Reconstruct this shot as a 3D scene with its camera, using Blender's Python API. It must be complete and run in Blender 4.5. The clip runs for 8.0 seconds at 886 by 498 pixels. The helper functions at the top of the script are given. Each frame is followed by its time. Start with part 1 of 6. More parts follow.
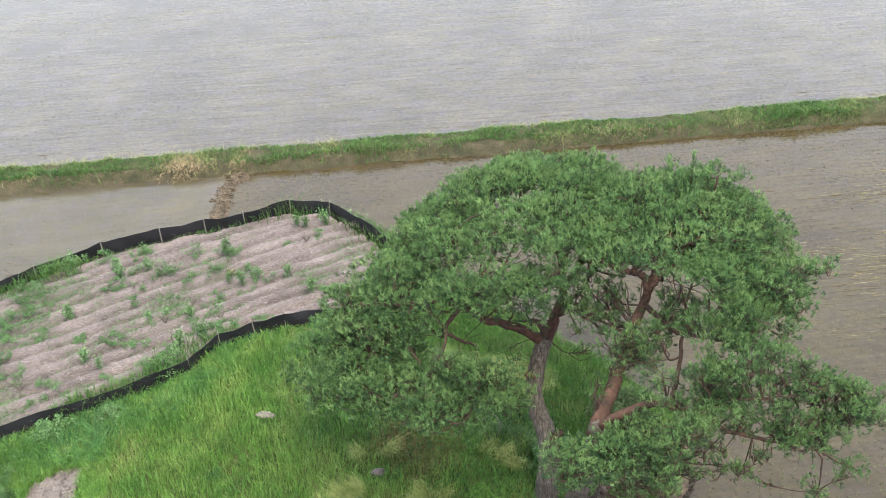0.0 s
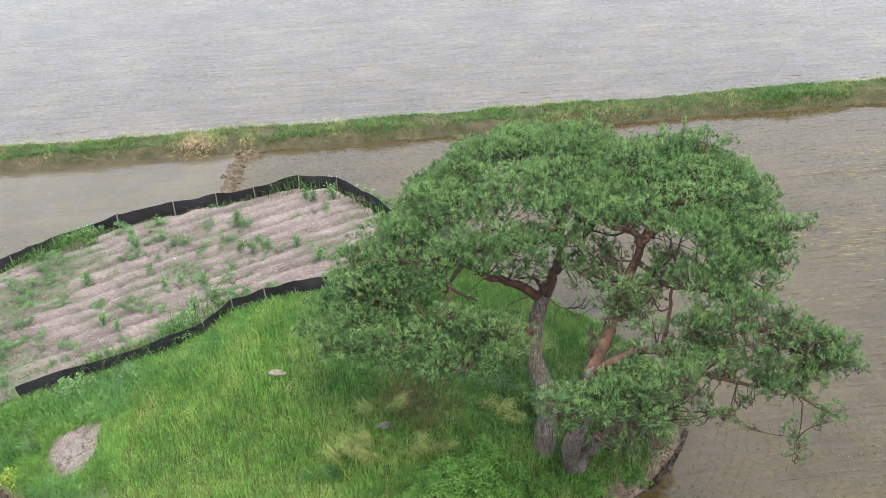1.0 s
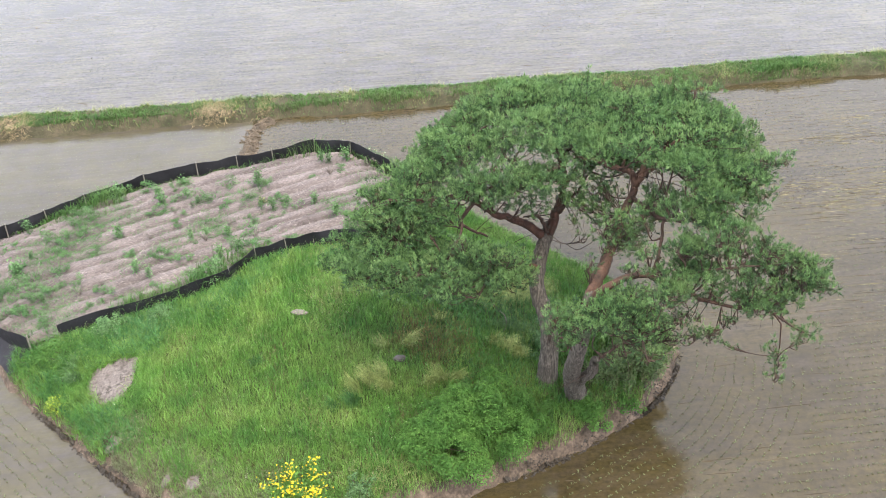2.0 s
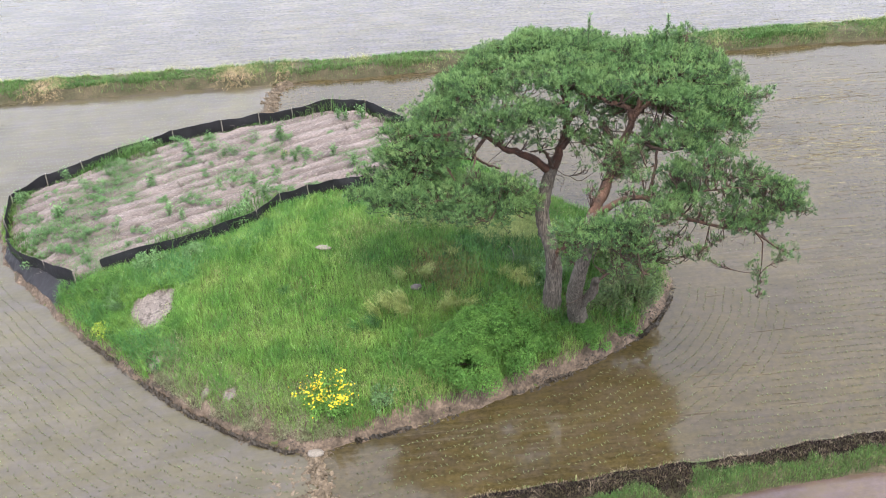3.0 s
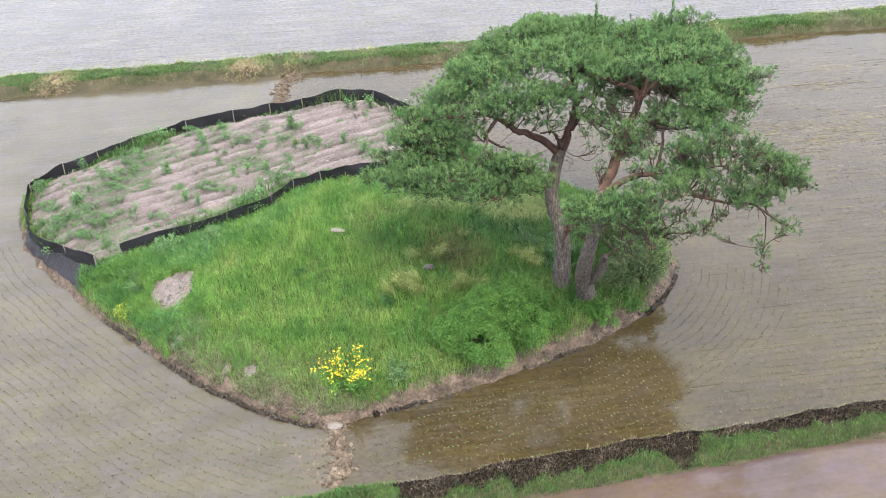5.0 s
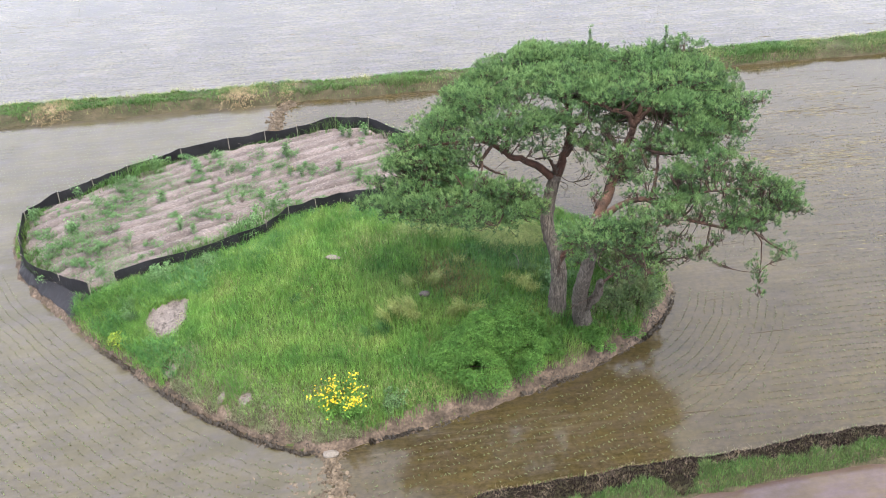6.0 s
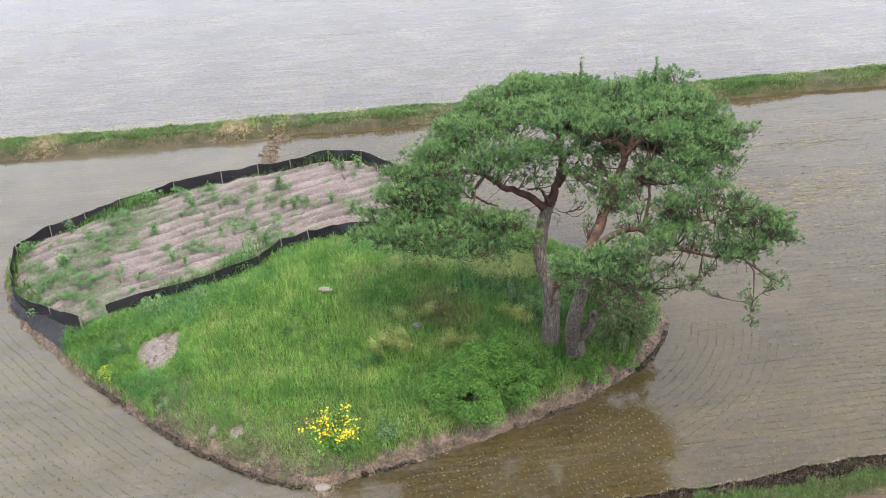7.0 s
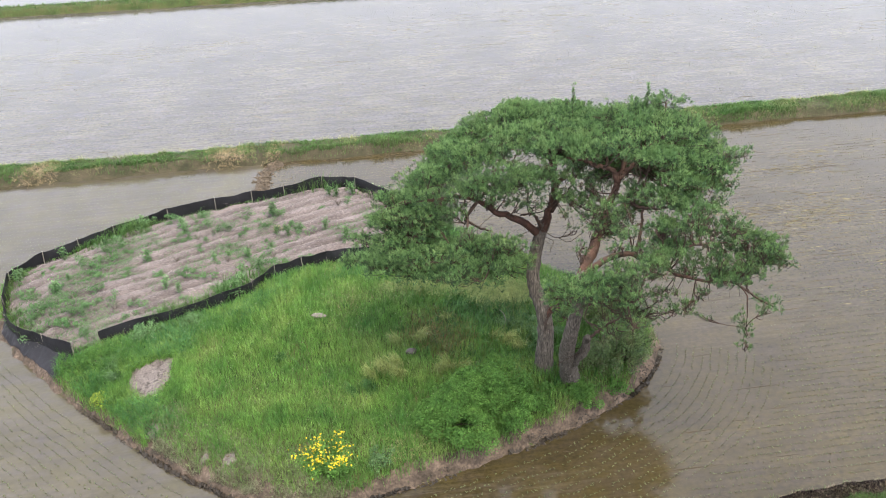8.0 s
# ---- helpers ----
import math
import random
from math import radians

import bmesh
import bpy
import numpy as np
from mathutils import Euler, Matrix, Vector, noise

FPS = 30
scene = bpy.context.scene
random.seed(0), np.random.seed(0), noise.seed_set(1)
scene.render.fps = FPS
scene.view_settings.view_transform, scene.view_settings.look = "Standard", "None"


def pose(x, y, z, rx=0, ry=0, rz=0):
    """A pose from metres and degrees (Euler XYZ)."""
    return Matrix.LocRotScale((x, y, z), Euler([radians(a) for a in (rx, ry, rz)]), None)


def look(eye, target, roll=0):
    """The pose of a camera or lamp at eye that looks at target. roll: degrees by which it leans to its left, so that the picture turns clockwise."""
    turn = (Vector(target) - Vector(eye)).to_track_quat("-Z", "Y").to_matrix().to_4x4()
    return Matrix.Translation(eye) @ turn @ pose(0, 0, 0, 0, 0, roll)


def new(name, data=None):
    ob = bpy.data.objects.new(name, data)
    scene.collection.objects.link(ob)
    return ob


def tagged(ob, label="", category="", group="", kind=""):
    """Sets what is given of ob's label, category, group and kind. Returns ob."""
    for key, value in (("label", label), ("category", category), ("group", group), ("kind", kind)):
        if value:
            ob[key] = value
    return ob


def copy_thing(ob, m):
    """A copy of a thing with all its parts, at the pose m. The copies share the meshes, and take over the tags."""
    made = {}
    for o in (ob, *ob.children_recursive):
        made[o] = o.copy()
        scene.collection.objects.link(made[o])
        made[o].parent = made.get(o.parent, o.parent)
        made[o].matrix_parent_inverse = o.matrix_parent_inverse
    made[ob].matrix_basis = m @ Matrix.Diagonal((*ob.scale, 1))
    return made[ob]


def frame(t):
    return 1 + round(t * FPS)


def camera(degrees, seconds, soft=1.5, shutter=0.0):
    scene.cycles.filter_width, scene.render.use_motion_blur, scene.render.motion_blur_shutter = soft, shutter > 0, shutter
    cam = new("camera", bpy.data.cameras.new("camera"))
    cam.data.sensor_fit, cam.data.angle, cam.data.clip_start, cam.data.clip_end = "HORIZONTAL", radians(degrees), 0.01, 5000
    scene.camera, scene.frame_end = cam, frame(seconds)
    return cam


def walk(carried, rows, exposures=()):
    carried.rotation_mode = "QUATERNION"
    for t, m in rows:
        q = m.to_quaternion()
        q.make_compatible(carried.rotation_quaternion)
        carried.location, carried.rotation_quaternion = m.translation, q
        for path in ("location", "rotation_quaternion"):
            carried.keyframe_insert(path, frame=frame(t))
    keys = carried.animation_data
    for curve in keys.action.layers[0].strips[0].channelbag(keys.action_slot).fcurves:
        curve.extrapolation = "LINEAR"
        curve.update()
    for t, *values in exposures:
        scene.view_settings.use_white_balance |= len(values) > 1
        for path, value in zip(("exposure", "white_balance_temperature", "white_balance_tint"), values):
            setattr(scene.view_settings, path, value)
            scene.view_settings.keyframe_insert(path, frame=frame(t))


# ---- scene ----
cam = camera(47.5, 8.0, soft=0.95)

PATH = [
    (0, (-0.197, 4.065, 22.107), (-0.372, 5.693, 20.958), -2.9),
    (0.5, (-0.147, 3.395, 22.13), (-0.323, 5.021, 20.978), -2.8),
    (1, (-0.129, 2.393, 22.213), (-0.307, 4.015, 21.057), -2.8),
    (2.5, (-0.358, -2.284, 22.466), (-0.532, -0.67, 21.298), -2.6),
    (3, (-0.455, -3.971, 22.521), (-0.628, -2.36, 21.348), -2.6),
    (3.5, (-0.593, -4.681, 22.6), (-0.764, -3.072, 21.426), -2.5),
    (4, (-0.737, -4.999, 22.637), (-0.908, -3.391, 21.459), -2.7),
    (5.5, (-0.936, -5.238, 22.537), (-1.097, -3.616, 21.378), -2.9),
    (6, (-0.924, -5.228, 22.491), (-1.08, -3.583, 21.365), -2.9),
    (6.5, (-0.913, -5.263, 22.401), (-1.063, -3.596, 21.307), -2.8),
    (7, (-0.885, -5.262, 22.342), (-1.029, -3.577, 21.274), -2.8),
    (7.5, (-0.853, -5.285, 22.29), (-0.992, -3.582, 21.25), -2.8),
    (8, (-0.845, -5.296, 22.27), (-0.978, -3.582, 21.249), -2.7),
]
walk(cam, [(t, look(eye, target, roll)) for t, eye, target, roll in PATH],
     exposures=[(0, 1.49, 6680, 6), (1, 1.55, 6660, 7), (2.5, 1.70, 6550, 9), (3.5, 1.73, 6500, 10), (5.5, 1.75, 6500, 10), (6.5, 1.62, 6560, 10), (8, 1.43, 6680, 9)])

# ---------------------------------------------------------------- light
world = bpy.data.worlds.new("overcast_sky")
scene.world = world
world.use_nodes = True
wn = world.node_tree
wn.nodes.clear()
sky = wn.nodes.new("ShaderNodeTexSky")
sky.sky_type, sky.sun_disc = "NISHITA", False
sky.sun_elevation, sky.sun_rotation = radians(63), radians(143)
sky.dust_density, sky.air_density, sky.ozone_density = 3.0, 1.0, 1.0
veil = wn.nodes.new("ShaderNodeBackground")
veil.inputs["Color"].default_value, veil.inputs["Strength"].default_value = (0.83, 0.86, 0.98, 1), 0.98
clear = wn.nodes.new("ShaderNodeBackground")
clear.inputs["Strength"].default_value = 0.05
both = wn.nodes.new("ShaderNodeAddShader")
wout = wn.nodes.new("ShaderNodeOutputWorld")
wn.links.new(sky.outputs[0], clear.inputs["Color"])
wn.links.new(veil.outputs[0], both.inputs[0])
wn.links.new(clear.outputs[0], both.inputs[1])
wn.links.new(both.outputs[0], wout.inputs["Surface"])

sun = new("sun", bpy.data.lights.new("sun", "SUN"))
sun.data.energy, sun.data.angle, sun.data.color = 1.75, radians(26), (1.0, 0.89, 0.70)
sun.matrix_world = look((9, -12, 30), (0, 0, 0))


# ---------------------------------------------------------------- materials
def material(name, colors, scale=1.0, stretch=(1, 1, 1), turn=0.0, grain=20.0, grain_amount=0.35, island=0.0,
             rough=0.9, bump=0.0, bump_scale=30.0, translucent=0.0, specular=0.3, piece=0.0):
    """Two scales of variation between the colours, at real-world size."""
    m = bpy.data.materials.new(name)
    m.use_nodes = True
    t = m.node_tree
    n, link = t.nodes, t.links.new
    shader = n["Principled BSDF"]
    shader.inputs["Roughness"].default_value = rough
    shader.inputs["Specular IOR Level"].default_value = specular
    geo = n.new("ShaderNodeNewGeometry")
    turned = n.new("ShaderNodeMapping")
    turned.vector_type = "TEXTURE"
    turned.inputs["Rotation"].default_value = (0, 0, radians(turn))
    turned.inputs["Scale"].default_value = [1 / a for a in stretch]
    link(geo.outputs["Position"], turned.inputs["Vector"])
    big = n.new("ShaderNodeTexNoise")
    big.inputs["Scale"].default_value, big.inputs["Detail"].default_value = scale, 6
    big.inputs["Roughness"].default_value = 0.6
    link(turned.outputs[0], big.inputs["Vector"])
    ramp = n.new("ShaderNodeValToRGB")
    while len(ramp.color_ramp.elements) < len(colors):
        ramp.color_ramp.elements.new(0.5)
    for k, c in enumerate(colors):
        e = ramp.color_ramp.elements[k]
        e.position = 0.3 + 0.4 * k / max(1, len(colors) - 1)
        e.color = (*c, 1)
    link(big.outputs["Fac"], ramp.inputs["Fac"])
    fine = n.new("ShaderNodeTexNoise")
    fine.inputs["Scale"].default_value, fine.inputs["Detail"].default_value = grain, 3
    link(turned.outputs[0], fine.inputs["Vector"])
    value = n.new("ShaderNodeMapRange")
    value.inputs["From Min"].default_value, value.inputs["From Max"].default_value = 0.25, 0.75
    value.inputs["To Min"].default_value, value.inputs["To Max"].default_value = 1 - grain_amount, 1 + grain_amount
    link(fine.outputs["Fac"], value.inputs["Value"])
    last = value.outputs[0]
    for amount, source in ((island, geo.outputs["Random Per Island"]), (piece, None)):
        if amount:
            if source is None:
                source = n.new("ShaderNodeObjectInfo").outputs["Random"]
            r = n.new("ShaderNodeMapRange")
            r.inputs["To Min"].default_value, r.inputs["To Max"].default_value = 1 - amount, 1 + amount
            link(source, r.inputs["Value"])
            times = n.new("ShaderNodeMath")
            times.operation = "MULTIPLY"
            link(last, times.inputs[0])
            link(r.outputs[0], times.inputs[1])
            last = times.outputs[0]
    tint = n.new("ShaderNodeVectorMath")
    tint.operation = "SCALE"
    link(ramp.outputs["Color"], tint.inputs[0])
    link(last, tint.inputs["Scale"])
    link(tint.outputs[0], shader.inputs["Base Color"])
    if bump:
        rise = n.new("ShaderNodeTexNoise")
        rise.inputs["Scale"].default_value, rise.inputs["Detail"].default_value = bump_scale, 5
        link(turned.outputs[0], rise.inputs["Vector"])
        b = n.new("ShaderNodeBump")
        b.inputs["Strength"].default_value, b.inputs["Distance"].default_value = bump, 0.05
        link(rise.outputs["Fac"], b.inputs["Height"])
        link(b.outputs[0], shader.inputs["Normal"])
    if translucent:
        glow = n.new("ShaderNodeBsdfTranslucent")
        link(tint.outputs[0], glow.inputs["Color"])
        mix = n.new("ShaderNodeMixShader")
        mix.inputs[0].default_value = translucent
        link(shader.outputs[0], mix.inputs[1])
        link(glow.outputs[0], mix.inputs[2])
        link(mix.outputs[0], n["Material Output"].inputs["Surface"])
    return m


def water_material(name, mud, streak, turn, ripple=0.04, floating=0.5, furrows=0.35, ior=1.385, mottle=0.38):
    """Turbid shallow paddy water: muddy body, a smooth reflecting surface, floating scum in lines along the rows."""
    m = bpy.data.materials.new(name)
    m.use_nodes = True
    t = m.node_tree
    n, link = t.nodes, t.links.new
    shader = n["Principled BSDF"]
    shader.inputs["IOR"].default_value = ior
    geo = n.new("ShaderNodeNewGeometry")

    def field(stretch, scale, detail=5, rough=0.6):
        mp = n.new("ShaderNodeMapping")
        mp.vector_type = "TEXTURE"
        mp.inputs["Rotation"].default_value, mp.inputs["Scale"].default_value = (0, 0, radians(turn)), [1 / a for a in stretch]
        link(geo.outputs["Position"], mp.inputs["Vector"])
        tx = n.new("ShaderNodeTexNoise")
        tx.inputs["Scale"].default_value, tx.inputs["Detail"].default_value = scale, detail
        tx.inputs["Roughness"].default_value = rough
        link(mp.outputs[0], tx.inputs["Vector"])
        return tx.outputs["Fac"]

    def span(source, a, b, lo, hi):
        r = n.new("ShaderNodeMapRange")
        for key, v in (("From Min", a), ("From Max", b), ("To Min", lo), ("To Max", hi)):
            r.inputs[key].default_value = v
        link(source, r.inputs["Value"])
        return r.outputs[0]

    def mixed(fac, a, b):
        x = n.new("ShaderNodeMix")
        x.data_type = "RGBA"
        link(fac, x.inputs["Factor"])
        for socket, v in ((x.inputs[6], a), (x.inputs[7], b)):
            if isinstance(v, tuple):
                socket.default_value = (*v, 1)
            else:
                link(v, socket)
        return x.outputs[2]

    def times(a, b):
        x = n.new("ShaderNodeMath")
        x.operation = "MULTIPLY"
        link(a, x.inputs[0])
        link(b, x.inputs[1])
        return x.outputs[0]

    base = mixed(span(field((1, 1, 1), 0.25), 0.35, 0.65, 0, 1), mud, tuple(c * 1.5 for c in mud))
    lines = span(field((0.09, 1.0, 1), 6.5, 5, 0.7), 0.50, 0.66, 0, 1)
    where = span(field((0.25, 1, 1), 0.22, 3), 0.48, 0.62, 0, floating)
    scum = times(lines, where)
    silt = span(field((0.5, 1.0, 1), 1.6, 6, 0.75), 0.42, 0.66, 0, 0.55)
    base = mixed(silt, base, tuple(c * k for c, k in zip(mud, (1.38, 1.36, 2.7))))
    colour = mixed(scum, base, streak)
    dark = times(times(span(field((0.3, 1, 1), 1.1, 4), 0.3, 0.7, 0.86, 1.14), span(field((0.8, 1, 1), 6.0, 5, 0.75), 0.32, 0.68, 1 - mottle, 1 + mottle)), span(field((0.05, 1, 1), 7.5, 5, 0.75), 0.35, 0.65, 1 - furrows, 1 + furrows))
    tone = n.new("ShaderNodeVectorMath")
    tone.operation = "SCALE"
    link(colour, tone.inputs[0])
    link(dark, tone.inputs["Scale"])
    link(tone.outputs[0], shader.inputs["Base Color"])
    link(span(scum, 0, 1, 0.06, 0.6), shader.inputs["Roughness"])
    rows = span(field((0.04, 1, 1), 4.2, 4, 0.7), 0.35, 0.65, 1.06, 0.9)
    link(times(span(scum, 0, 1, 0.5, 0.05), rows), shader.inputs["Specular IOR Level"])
    b = n.new("ShaderNodeBump")
    b.inputs["Strength"].default_value, b.inputs["Distance"].default_value = ripple, 0.05
    link(field((0.6, 1, 1), 9.0, 5, 0.7), b.inputs["Height"])
    link(b.outputs[0], shader.inputs["Normal"])
    return m


ROW_RING, ROW_FAR = 10.0, 9.0      # direction of the planted rows, degrees
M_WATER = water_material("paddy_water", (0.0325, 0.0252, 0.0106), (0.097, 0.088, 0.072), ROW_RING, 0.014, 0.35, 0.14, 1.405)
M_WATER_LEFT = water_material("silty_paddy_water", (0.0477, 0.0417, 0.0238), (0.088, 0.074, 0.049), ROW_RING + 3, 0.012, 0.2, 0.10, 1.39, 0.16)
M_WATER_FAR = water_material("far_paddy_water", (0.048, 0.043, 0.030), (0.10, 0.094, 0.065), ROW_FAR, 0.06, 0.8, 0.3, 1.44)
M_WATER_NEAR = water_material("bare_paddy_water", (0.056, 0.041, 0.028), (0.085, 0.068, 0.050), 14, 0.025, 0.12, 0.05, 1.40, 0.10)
M_GROUND = material("wet_mud", [(0.05, 0.04, 0.025), (0.09, 0.07, 0.045)], 0.5, bump=0.4)
M_BANK = material("bank_soil", [(0.026, 0.020, 0.014), (0.068, 0.050, 0.037), (0.122, 0.091, 0.070)], 2.6, grain=12, grain_amount=0.5, bump=1.0, bump_scale=9)
# wet soil, with the shadow line under the bank mixed into its dark colour
M_WET_SHADED_SOIL = material("wet_shaded_soil", [(0.013, 0.010, 0.007), (0.034, 0.026, 0.018)], 3.0, grain=14, island=0.4, rough=0.6)
M_LEVEE = material("levee_soil", [(0.024, 0.026, 0.012), (0.045, 0.040, 0.022), (0.075, 0.060, 0.038)], 1.8, grain=14, bump=0.8, bump_scale=12)
M_TURF = material("turf_soil", [(0.020, 0.036, 0.010), (0.045, 0.06, 0.017), (0.075, 0.068, 0.028)], 0.9, grain=16, bump=0.7)
M_STRAWSOIL = material("straw_soil", [(0.080, 0.066, 0.064), (0.128, 0.107, 0.104), (0.185, 0.157, 0.153)], 1.6, stretch=(0.3, 1, 1), turn=34, grain=26, grain_amount=0.4, bump=0.5, bump_scale=22)
M_SAND = material("pale_sand", [(0.092, 0.077, 0.070), (0.15, 0.129, 0.119)], 3.0, grain=14, grain_amount=0.4, bump=0.9, bump_scale=10)
M_GRASS = material("meadow_grass", [(0.053, 0.148, 0.031), (0.111, 0.232, 0.046), (0.193, 0.285, 0.076)], 0.8, grain=3, grain_amount=0.28, island=0.32, rough=0.6, translucent=0.3)
M_LUSH = material("lush_grass", [(0.040, 0.118, 0.036), (0.078, 0.190, 0.054)], 0.9, grain=4, island=0.35, rough=0.6, translucent=0.3)
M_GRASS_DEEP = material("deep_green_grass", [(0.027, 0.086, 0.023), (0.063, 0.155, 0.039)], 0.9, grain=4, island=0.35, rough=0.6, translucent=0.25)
M_LEVEE_GRASS = material("levee_grass", [(0.034, 0.091, 0.021), (0.065, 0.137, 0.034), (0.092, 0.144, 0.046)], 0.8, grain=3, island=0.4, rough=0.7, translucent=0.25)
M_DRY = material("dry_grass", [(0.140, 0.160, 0.062), (0.240, 0.248, 0.112)], 1.2, grain=8, island=0.35, rough=0.8, translucent=0.2)
M_PALE_GRASS = material("pale_bent_grass", [(0.175, 0.228, 0.070), (0.310, 0.350, 0.128)], 1.2, grain=8, island=0.35, rough=0.7, translucent=0.3)
M_BANK_GRASS = material("thin_bank_grass", [(0.094, 0.112, 0.056), (0.182, 0.182, 0.112)], 1.2, grain=6, island=0.4, rough=0.8, translucent=0.2)
M_HAY = material("bleached_hay", [(0.23, 0.172, 0.098), (0.37, 0.292, 0.178)], 1.4, grain=8, island=0.3, rough=0.8, translucent=0.15)
M_RUST = material("rusty_grass", [(0.100, 0.092, 0.034), (0.170, 0.128, 0.054)], 1.5, grain=6, island=0.35, rough=0.8, translucent=0.2)
M_STRAW = material("straw", [(0.116, 0.097, 0.092), (0.225, 0.193, 0.184)], 2.0, grain=9, island=0.45, rough=0.8)
M_DRY_STALK = material("bleached_stalks", [(0.118, 0.100, 0.090), (0.195, 0.172, 0.155)], 2.0, grain=9, island=0.3, rough=0.8)
M_SEEDLING = material("rice_seedling", [(0.072, 0.094, 0.045), (0.122, 0.142, 0.067)], 0.3, grain=5, island=0.3, rough=0.6, translucent=0.2)
M_WEED = material("weed_leaf", [(0.054, 0.118, 0.042), (0.114, 0.202, 0.078)], 2.0, grain=8, island=0.4, rough=0.6, translucent=0.25, piece=0.25)
M_PLOT_WEED = material("creeping_weed", [(0.050, 0.116, 0.040), (0.100, 0.188, 0.070)], 1.0, grain=5, island=0.4, rough=0.7, translucent=0.2)
M_BUSH = material("shrub_leaf", [(0.042, 0.108, 0.024), (0.098, 0.198, 0.044)], 2.5, grain=6, island=0.35, rough=0.75, specular=0.15, translucent=0.35)
# dark needles also paint the crown's shaded gaps, young shoots its lit tops
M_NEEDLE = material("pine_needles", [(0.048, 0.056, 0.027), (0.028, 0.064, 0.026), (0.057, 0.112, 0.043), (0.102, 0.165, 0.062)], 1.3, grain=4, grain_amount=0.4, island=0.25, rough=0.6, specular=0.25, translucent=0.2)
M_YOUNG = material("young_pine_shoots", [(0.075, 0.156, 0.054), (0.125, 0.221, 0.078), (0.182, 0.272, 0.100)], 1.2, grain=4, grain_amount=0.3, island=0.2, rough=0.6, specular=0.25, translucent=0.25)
M_UNDER = material("shaded_shrub_leaf", [(0.038, 0.072, 0.026), (0.080, 0.128, 0.044), (0.108, 0.112, 0.050)], 2.0, grain=6, island=0.4, rough=0.6, translucent=0.25)
M_FLOAT = material("floating_straw", [(0.098, 0.086, 0.045), (0.158, 0.140, 0.077)], 1.5, grain=9, island=0.35, rough=0.85, specular=0.1)
M_MUDLINE = material("mud_lines", [(0.040, 0.031, 0.020), (0.075, 0.058, 0.038)], 1.5, grain=9, island=0.35, rough=0.85, specular=0.1)
M_BARK = material("grey_pine_bark", [(0.028, 0.024, 0.020), (0.074, 0.063, 0.053), (0.156, 0.137, 0.114)], 20.0, stretch=(1, 1, 0.16), grain=34, grain_amount=0.45, bump=1.0, bump_scale=16)
M_BARK_RED = material("red_pine_bark", [(0.034, 0.021, 0.017), (0.060, 0.030, 0.022), (0.090, 0.045, 0.032)], 4.0, stretch=(1, 1, 0.5), grain=18, bump=0.8, bump_scale=14)
M_BARK_ORANGE = material("orange_pine_bark", [(0.032, 0.021, 0.016), (0.064, 0.036, 0.026), (0.104, 0.058, 0.040)], 4.0, stretch=(1, 1, 0.5), grain=18, bump=0.8, bump_scale=14)
M_TWIG = material("twig_bark", [(0.03, 0.02, 0.016), (0.06, 0.036, 0.026)], 5.0, grain=20)
M_DEAD = material("dead_twigs", [(0.07, 0.062, 0.058), (0.12, 0.11, 0.105)], 6.0, grain=20, island=0.3)
M_FABRIC = material("black_fence_fabric", [(0.007, 0.007, 0.009), (0.014, 0.014, 0.017)], 2.5, grain=40, grain_amount=0.3, rough=0.62, bump=0.35, bump_scale=6, specular=0.28)
M_CLOTH = material("ground_cloth", [(0.010, 0.010, 0.012), (0.020, 0.019, 0.023)], 2.0, grain=30, grain_amount=0.3, rough=0.6, bump=0.3, bump_scale=5, specular=0.2)
M_POST = material("weathered_post", [(0.11, 0.10, 0.088), (0.20, 0.185, 0.16)], 6.0, grain=25)
M_STONE = material("pale_stone", [(0.06, 0.052, 0.048), (0.105, 0.092, 0.085)], 5.0, grain=25, bump=0.6, bump_scale=14)
M_PALE_STONE = material("whitish_stone", [(0.12, 0.105, 0.09), (0.20, 0.178, 0.155)], 5.0, grain=25, bump=0.6, bump_scale=14)
M_CLOD = material("mud_clods", [(0.045, 0.034, 0.023), (0.092, 0.071, 0.050), (0.145, 0.114, 0.084)], 3.0, grain=14, bump=0.8, piece=0.3)
M_BURNT = material("burnt_grass", [(0.007, 0.005, 0.006), (0.024, 0.016, 0.015)], 2.0, grain=12, island=0.5, bump=0.6, specular=0.05)
M_SINGED = material("singed_straw", [(0.085, 0.064, 0.050), (0.230, 0.185, 0.128)], 1.2, grain=6, island=0.45, rough=0.85)
M_YELLOW = material("yellow_petals", [(0.40, 0.30, 0.008), (0.48, 0.38, 0.012)], 6.0, grain=10, grain_amount=0.1, island=0.2, rough=0.6)
M_WHITE = material("white_petals", [(0.22, 0.25, 0.15), (0.30, 0.33, 0.22)], 6.0, grain=10, island=0.3)
M_PALE_LEAF = material("yellow_green_leaf", [(0.13, 0.21, 0.028), (0.23, 0.29, 0.04)], 4.0, grain=8, island=0.3, translucent=0.2)


# ---------------------------------------------------------------- mesh helpers
rng = np.random.default_rng(7)


def tri_mesh(name, verts, faces, mat, smooth=False):
    """A mesh from arrays of places and triangles."""
    me = bpy.data.meshes.new(name)
    verts, faces = np.asarray(verts, np.float32), np.asarray(faces, np.int32)
    me.vertices.add(len(verts))
    me.vertices.foreach_set("co", verts.ravel())
    me.loops.add(faces.size)
    me.loops.foreach_set("vertex_index", faces.ravel())
    me.polygons.add(len(faces))
    me.polygons.foreach_set("loop_start", np.arange(0, faces.size, faces.shape[1], dtype=np.int32))
    me.polygons.foreach_set("use_smooth", np.full(len(faces), smooth))
    me.update(calc_edges=True)
    me.materials.append(mat)
    return me


